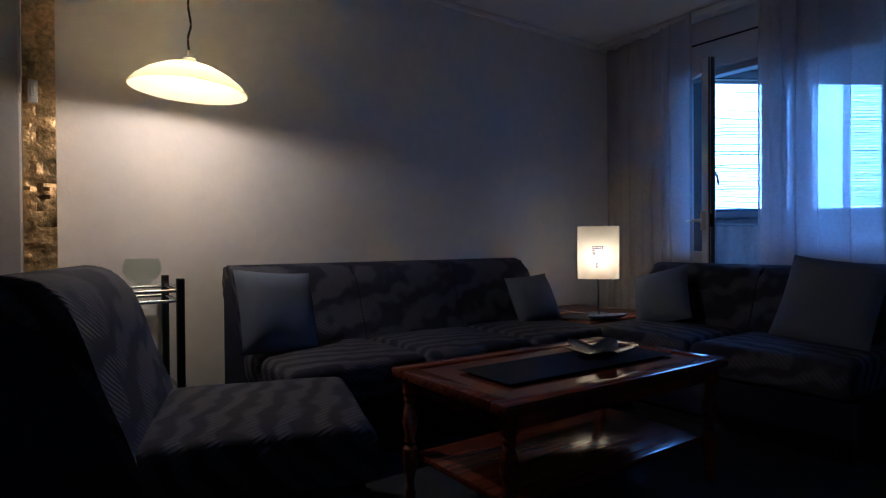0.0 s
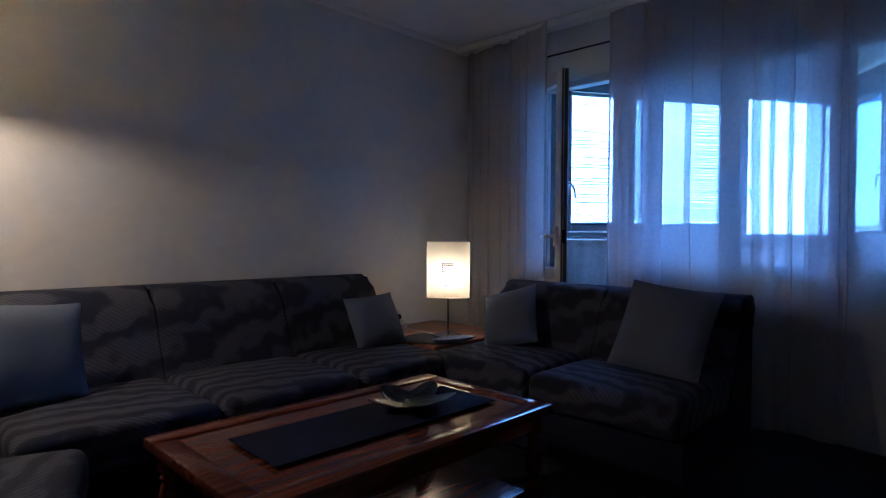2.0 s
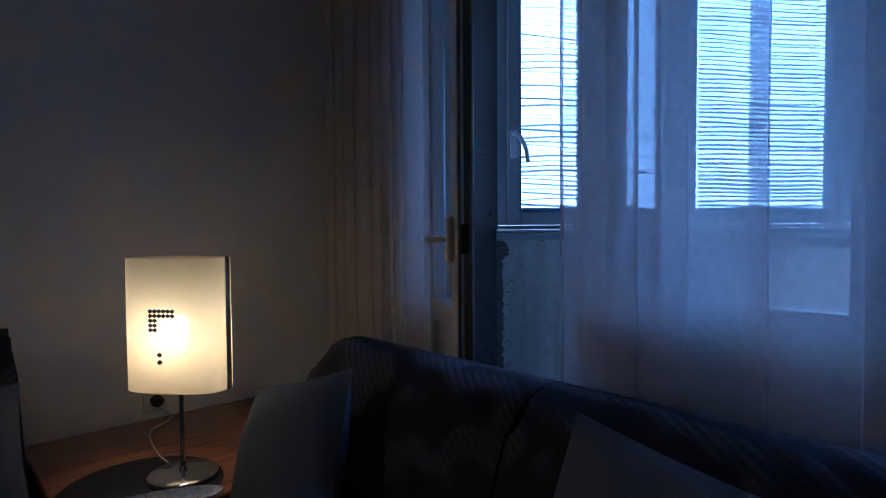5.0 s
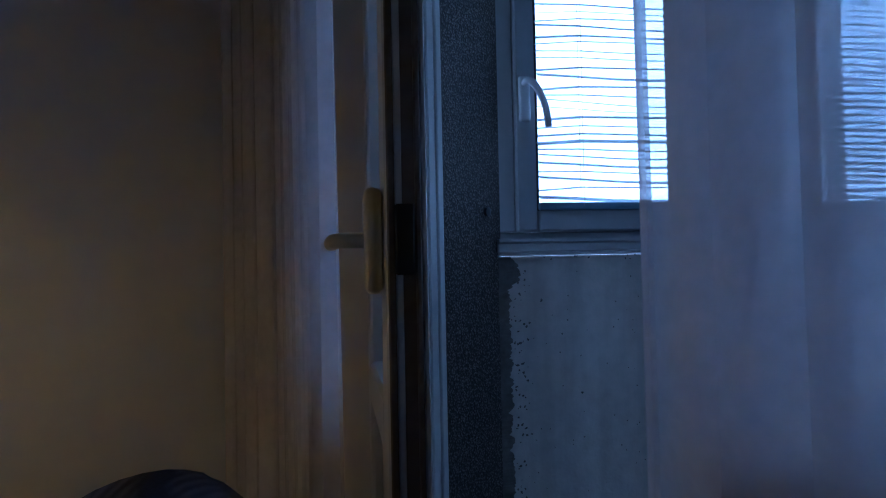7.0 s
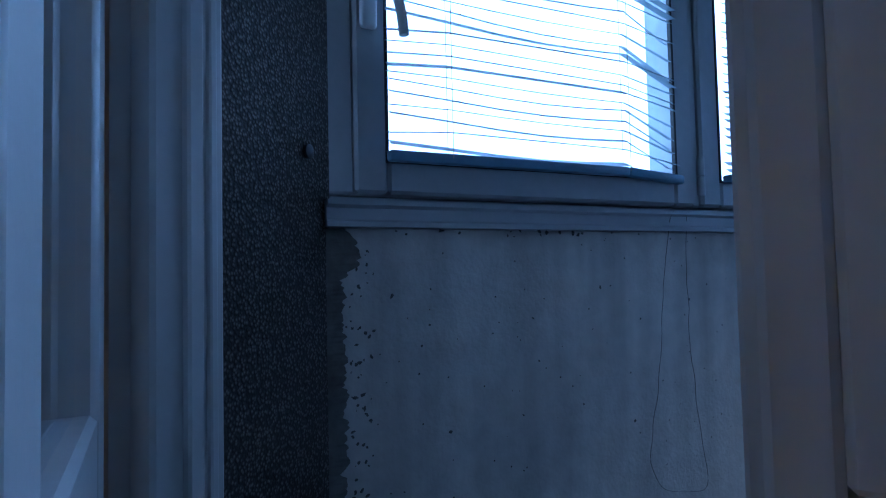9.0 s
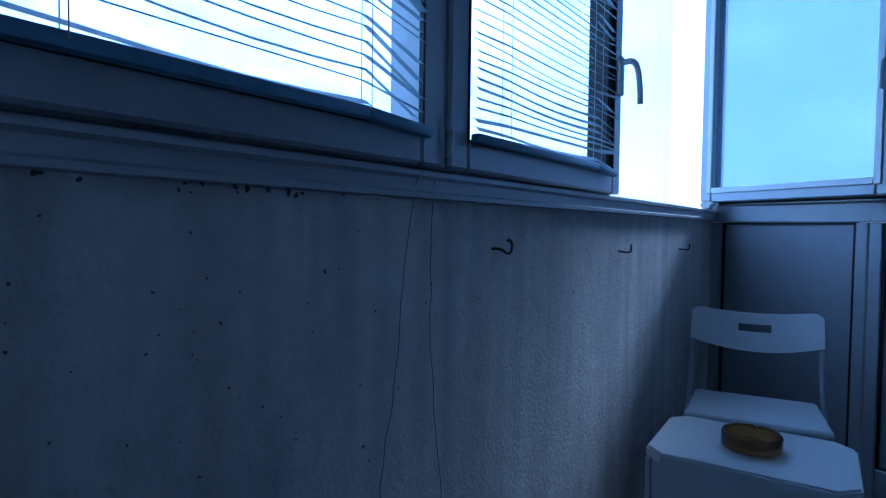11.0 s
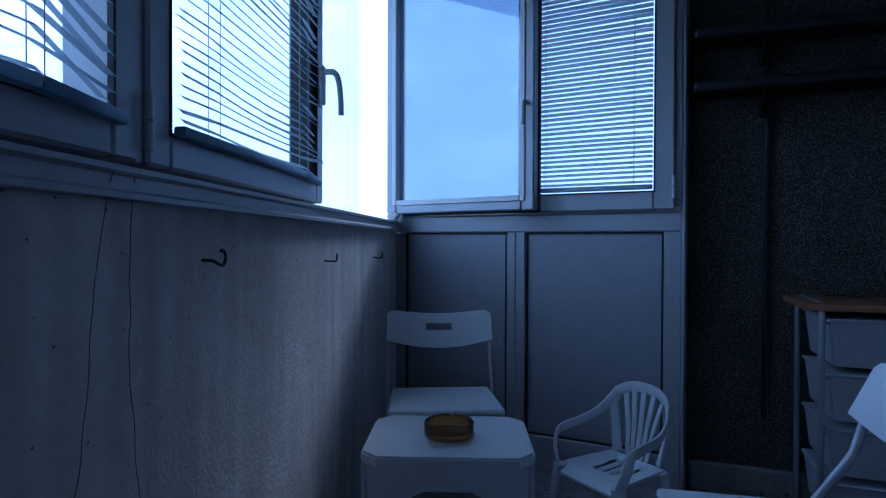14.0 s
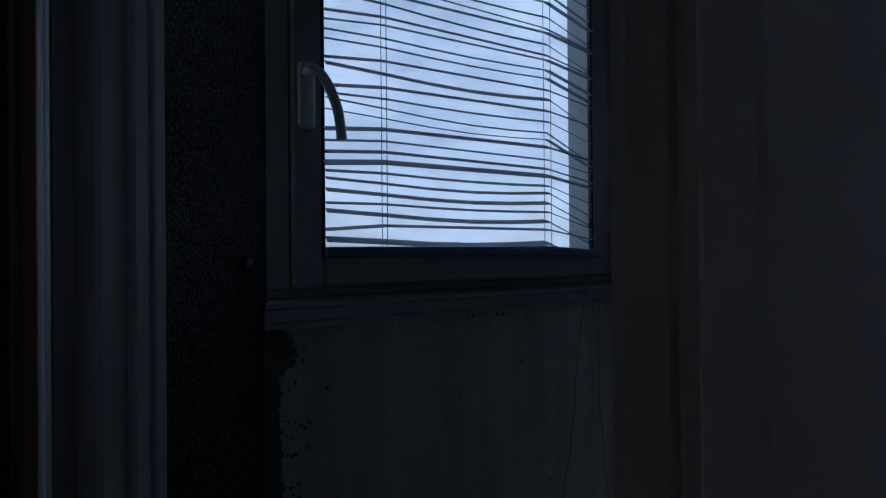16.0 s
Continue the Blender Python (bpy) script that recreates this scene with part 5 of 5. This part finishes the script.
def side_table():
    t = thing("plastic_table", pose(-0.477, -1.545, FZ, 0, 0, 4), "low white plastic side table with clipped corners", "table")
    hx, hy, ch, z = 0.232, 0.183, 0.045, 0.475
    out = [(-hx + ch, -hy), (hx - ch, -hy), (hx, -hy + ch), (hx, hy - ch), (hx - ch, hy), (-hx + ch, hy), (-hx, hy - ch), (-hx, -hy + ch)]
    tp = bmesh.new()
    lo = [tp.verts.new((x, y, z - 0.025)) for x, y in out]
    hi = [tp.verts.new((x, y, z)) for x, y in out]
    tp.faces.new(hi)
    tp.faces.new(lo[::-1])
    for k in range(8):
        tp.faces.new((lo[k], lo[(k + 1) % 8], hi[(k + 1) % 8], hi[k]))
    bmesh.ops.bevel(tp, geom=[e for e in tp.edges if all(v.co.z > z - 0.001 for v in e.verts)], offset=0.006, segments=2, affect="EDGES")
    part("tabletop", tp, PLASTIC, t)

    def skirt(w):
        pts = [(-w, 0.45)]
        pts += [(-w + 0.012, 0.0), (-w + 0.055, 0.0), (-w + 0.085, 0.32), (-w + 0.11, 0.36), (-w + 0.15, 0.38), (w - 0.15, 0.38), (w - 0.11, 0.36), (w - 0.085, 0.32), (w - 0.055, 0.0), (w - 0.012, 0.0), (w, 0.45)]
        return pts
    for m, w in ((pose(0, -hy + 0.004, 0, 0, 0, 90), hx - 0.02), (pose(0, hy - 0.016, 0, 0, 0, 90), hx - 0.02), (pose(-hx + 0.016, 0, 0), hy - 0.02), (pose(hx - 0.004, 0, 0), hy - 0.02)):
        part("apron_leg", extrude(bmesh.new(), skirt(w), -0.012, 0.0), PLASTIC, t, m=m, smooth=False)


side_table()
ash = lathe(bmesh.new(), [(0.0, 0.0), (0.066, 0.0), (0.072, 0.006), (0.072, 0.038), (0.069, 0.042), (0.064, 0.042), (0.060, 0.038), (0.058, 0.014), (0.0, 0.010)], 48)
for v in ash.verts:
    if v.co.z > 0.037:
        a = math.atan2(v.co.y, v.co.x)
        if abs(((a + math.pi / 4) % (math.pi / 2)) - math.pi / 4) < 0.1:
            v.co.z -= 0.007
single("ashtray", ash, AMBER, pose(-0.478, -1.54, FZ + 0.4755), "round amber glass ashtray on the plastic table", "ashtray")


def child_chair():
    """Seat front towards -y; the back is a bowed shell with upright slots."""
    c = thing("child_armchair", pose(-1.025, -1.99, FZ, 0, 0, 128) @ Matrix.Scale(0.95, 4), "small white plastic monobloc child armchair with slotted back", "chair")
    st = bmesh.new()
    nx, ny = 14, 14
    ring = []
    for s in (0, 1):
        g = []
        for i in range(nx + 1):
            row = []
            for j in range(ny + 1):
                u, v = 2 * i / nx - 1, j / ny
                wide = 0.148 - 0.022 * v
                z = 0.245 - 0.014 * (1 - u * u) * math.sin(math.pi * min(1, v * 1.1)) - 0.030 * max(0, 0.16 - v) / 0.16 - 0.010 * s
                row.append(st.verts.new((u * wide, -0.150 + 0.285 * v, z)))
            g.append(row)
        ring.append(g)
    slot = lambda i, j: 5 <= j <= 10 and i in (4, 6, 8, 10)
    for i in range(nx):
        for j in range(ny):
            if slot(i, j):
                continue
            for g in ring:
                st.faces.new((g[i][j], g[i + 1][j], g[i + 1][j + 1], g[i][j + 1]))
    for i in range(nx):
        for j in (0, ny):
            st.faces.new((ring[0][i][j], ring[0][i + 1][j], ring[1][i + 1][j], ring[1][i][j]))
    for j in range(ny):
        for i in (0, nx):
            st.faces.new((ring[0][i][j], ring[0][i][j + 1], ring[1][i][j + 1], ring[1][i][j]))
    part("seat", st, PLASTIC, c)

    def strap(run, wide, thick):
        """A flat moulded band along a run of points, wide across the outward side."""
        t = bmesh.new()
        rows = []
        for k, p in enumerate(run):
            d = (run[min(k + 1, len(run) - 1)] - run[max(k - 1, 0)]).normalized()
            out = Vector((p.x, p.y - 0.02, 0.0)).normalized()
            up = d.cross(out).normalized()
            out = up.cross(d).normalized()
            w = wide(k / (len(run) - 1))
            rows.append([t.verts.new(p + up * w * q + out * thick * r) for q, r in ((-1, -0.6), (-0.8, -1), (0.8, -1), (1, -0.6), (1, 0.6), (0.8, 1), (-0.8, 1), (-1, 0.6))])
        for a, b in zip(rows, rows[1:]):
            for k in range(8):
                t.faces.new((a[k], a[(k + 1) % 8], b[(k + 1) % 8], b[k]))
        t.faces.new(rows[0][::-1])
        t.faces.new(rows[-1])
        return t

    for sx in (-1, 1):
        arm = smooth_run([(sx * 0.150, -0.135, 0.235), (sx * 0.172, -0.130, 0.30), (sx * 0.176, -0.112, 0.352), (sx * 0.174, -0.06, 0.366), (sx * 0.168, 0.04, 0.382), (sx * 0.152, 0.105, 0.412), (sx * 0.128, 0.150, 0.462)], 6)
        part("arm", strap(arm, lambda f: 0.017, 0.006), PLASTIC, c)
    top = smooth_run([(-0.128, 0.150, 0.450), (-0.112, 0.162, 0.485), (-0.06, 0.178, 0.510), (0, 0.182, 0.516), (0.06, 0.178, 0.510), (0.112, 0.162, 0.485), (0.128, 0.150, 0.450)], 6)
    part("top_rail", strap(top, lambda f: 0.020, 0.006), PLASTIC, c)
    for sx in (-1, 1):
        side = smooth_run([(sx * 0.128, 0.150, 0.462), (sx * 0.118, 0.150, 0.36), (sx * 0.098, 0.138, 0.25)], 6)
        part("back_side", strap(side, lambda f: 0.014 + 0.006 * f, 0.006), PLASTIC, c)
    for k in range(5):
        x = (k - 2) * 0.036
        run = smooth_run([(x * 0.62, 0.134, 0.245), (x * 0.80, 0.156, 0.36), (x * 1.25, 0.178, 0.505 - abs(k - 2) * 0.006)], 6)
        part("back_slat", strap(run, lambda f: 0.0085 + 0.003 * f, 0.004), PLASTIC, c)
    for x, y, dx, dy in ((-0.142, -0.130, -0.028, -0.030), (0.142, -0.130, 0.028, -0.030), (-0.118, 0.122, -0.028, 0.045), (0.118, 0.122, 0.028, 0.045)):
        lg = bmesh.new()
        rows = []
        for f in (0.0, 0.25, 0.6, 1.0):
            r = 0.023 - 0.009 * f
            rows.append([lg.verts.new((x + dx * f + r * p, y + dy * f + r * q, 0.238 * (1 - f))) for p, q in ((-1, -0.6), (-0.6, -1), (0.6, -1), (1, -0.6), (1, 0.6), (0.6, 1), (-0.6, 1), (-1, 0.6))])
        for a, b in zip(rows, rows[1:]):
            for k in range(8):
                lg.faces.new((a[k], a[(k + 1) % 8], b[(k + 1) % 8], b[k]))
        lg.faces.new(rows[0][::-1])
        lg.faces.new(rows[-1])
        part("leg", lg, PLASTIC, c)


child_chair()


def drawer_desk():
    d = single("desk_board", one((0.345, -0.40, 0.79), (1.80, -0.02, 0.815), 0.004, 2), DESKWOOD, ST @ pose(0, 0, 0), "brown wooden board resting on two drawer units", "board")
    for i in range(3):
        u = thing("drawer_unit", ST @ pose(0.585 + i * 0.44, -0.21, FZ), "grey plastic drawer unit in a steel tube frame", "drawers", "drawer units under the board")
        for x in (-0.19, 0.19):
            part("frame_tube", tube(bmesh.new(), arc([(x, -0.17, 0.0), (x, -0.17, 0.825), (x, 0.17, 0.825), (x, 0.17, 0.0)], 0.05), 0.011, 10), STEEL, u)
        for k in range(4):
            z = 0.06 + k * 0.185
            dr = bmesh.new()
            a = [dr.verts.new(p) for p in ((-0.15, -0.175, z), (0.15, -0.175, z), (0.15, 0.15, z), (-0.15, 0.15, z))]
            b = [dr.verts.new(p) for p in ((-0.168, -0.185, z + 0.15), (0.168, -0.185, z + 0.15), (0.168, 0.155, z + 0.15), (-0.168, 0.155, z + 0.15))]
            dr.faces.new(a[::-1])
            dr.faces.new(b)
            for q in range(4):
                dr.faces.new((a[q], a[(q + 1) % 4], b[(q + 1) % 4], b[q]))
            box(dr, (-0.178, -0.195, z + 0.151), (0.178, 0.16, z + 0.163), 0.004, 1)
            w = part("drawer", dr, DRAWERGREY, u, smooth=False)
            part("knob", lathe(bmesh.new(), [(0.004, 0.0), (0.004, 0.012), (0.010, 0.016), (0.008, 0.024), (0.0, 0.026)], 12, Matrix.Translation((0, -0.182, z + 0.09)) @ pose(0, 0, 0, 90)), CHROME, w)
            part("runner_rail", tube(bmesh.new(), [(-0.19, -0.17, z + 0.145), (0.19, -0.17, z + 0.145)], 0.005, 8), STEEL, u)


drawer_desk()
for y, z in ((-0.892, 0.985), (-1.612, 0.962), (-2.28, 0.955)):
    hk = tube(bmesh.new(), smooth_run([(-0.085, 0.004, 0.0), (-0.104, 0.0, -0.001), (-0.112, -0.009, -0.008), (-0.113, -0.022, -0.009), (-0.113, -0.031, 0.001), (-0.113, -0.028, 0.014), (-0.113, -0.019, 0.019), (-0.113, -0.013, 0.016)] if y > -1 else [(-0.085, 0, 0), (-0.12, 0, -0.002), (-0.125, 0, 0.012), (-0.125, 0, 0.022)], 6), 0.003, 8)
    single("wall_hook", hk, WIRE, pose(0, y, z), "rusty dark metal hook screwed into the parapet", "hook", "parapet hooks")
# Thin looped tube that stands for two cracks in the concrete face.
wr = tube(bmesh.new(), smooth_run([(-0.119, -0.615, 1.12), (-0.105, -0.612, 1.085), (-0.089, -0.605, 0.95), (-0.089, -0.595, 0.80), (-0.089, -0.565, 0.66), (-0.089, -0.553, 0.58), (-0.089, -0.585, 0.525), (-0.089, -0.65, 0.508), (-0.089, -0.705, 0.503), (-0.089, -0.713, 0.55), (-0.089, -0.695, 0.70), (-0.089, -0.678, 0.88), (-0.105, -0.662, 1.085), (-0.119, -0.660, 1.12)], 8), 0.0006, 6)
for v in wr.verts:
    v.co.y += 0.006 * noise.noise((v.co.y * 9, 0, v.co.z * 3.5)) + 0.006 * noise.noise((v.co.y * 9, 2, v.co.z * 17))
single("parapet_crack", wr, MORTAR, Matrix.Identity(4), "two thin cracks down the parapet, built as a looped tube", "wire")


def pits():
    """Small blow-holes and flakes in the old concrete face, thickest by the torn edge."""
    rnd = random.Random(21)
    bm = bmesh.new()
    for k in range(330):
        if k < 120:
            z = rnd.uniform(0.2, 1.07)
            y = 0.098 - abs(rnd.gauss(0, 0.022)) - 0.02 * max(0, z - 0.95) / 0.1
            r = rnd.uniform(0.0010, 0.0032)
        elif k < 138:
            y, z, r = rnd.uniform(-0.55, 0.08), 1.077 - abs(rnd.gauss(0, 0.006)), rnd.uniform(0.0015, 0.0045)
        else:
            y, z, r = rnd.uniform(-2.75, 0.08), rnd.uniform(0.05, 1.06), rnd.uniform(0.0008, 0.0022) * rnd.choice((1, 1, 1, 1.7))
        turn, long = rnd.uniform(0, 6.3), rnd.uniform(1.0, 1.9)
        ring = []
        for i in range(9):
            a = 2 * math.pi * i / 9
            q = r * rnd.uniform(0.6, 1.2)
            u, v = q * math.cos(a) * long, q * math.sin(a)
            ring.append(bm.verts.new((-0.0858, y + u * math.cos(turn) - v * math.sin(turn), z + u * math.sin(turn) + v * math.cos(turn))))
        mid = bm.verts.new((-0.0864, y, z))
        for i in range(9):
            bm.faces.new((ring[i], ring[(i + 1) % 9], mid))
    return bm


structure("trim_pits", pits(), MORTAR, "dark blow-holes and flakes in the concrete")
screw = lathe(bmesh.new(), [(0.012, 0.0), (0.012, 0.006), (0.005, 0.009), (0.0, 0.009)], 12, pose(0, 0, 0, 90))
single("wall_bolt", screw, DARKMETAL, ROOM @ pose(-0.23, -0.026, 1.19, 0, 0, 16), "round dark bolt in the stucco wall", "bolt")
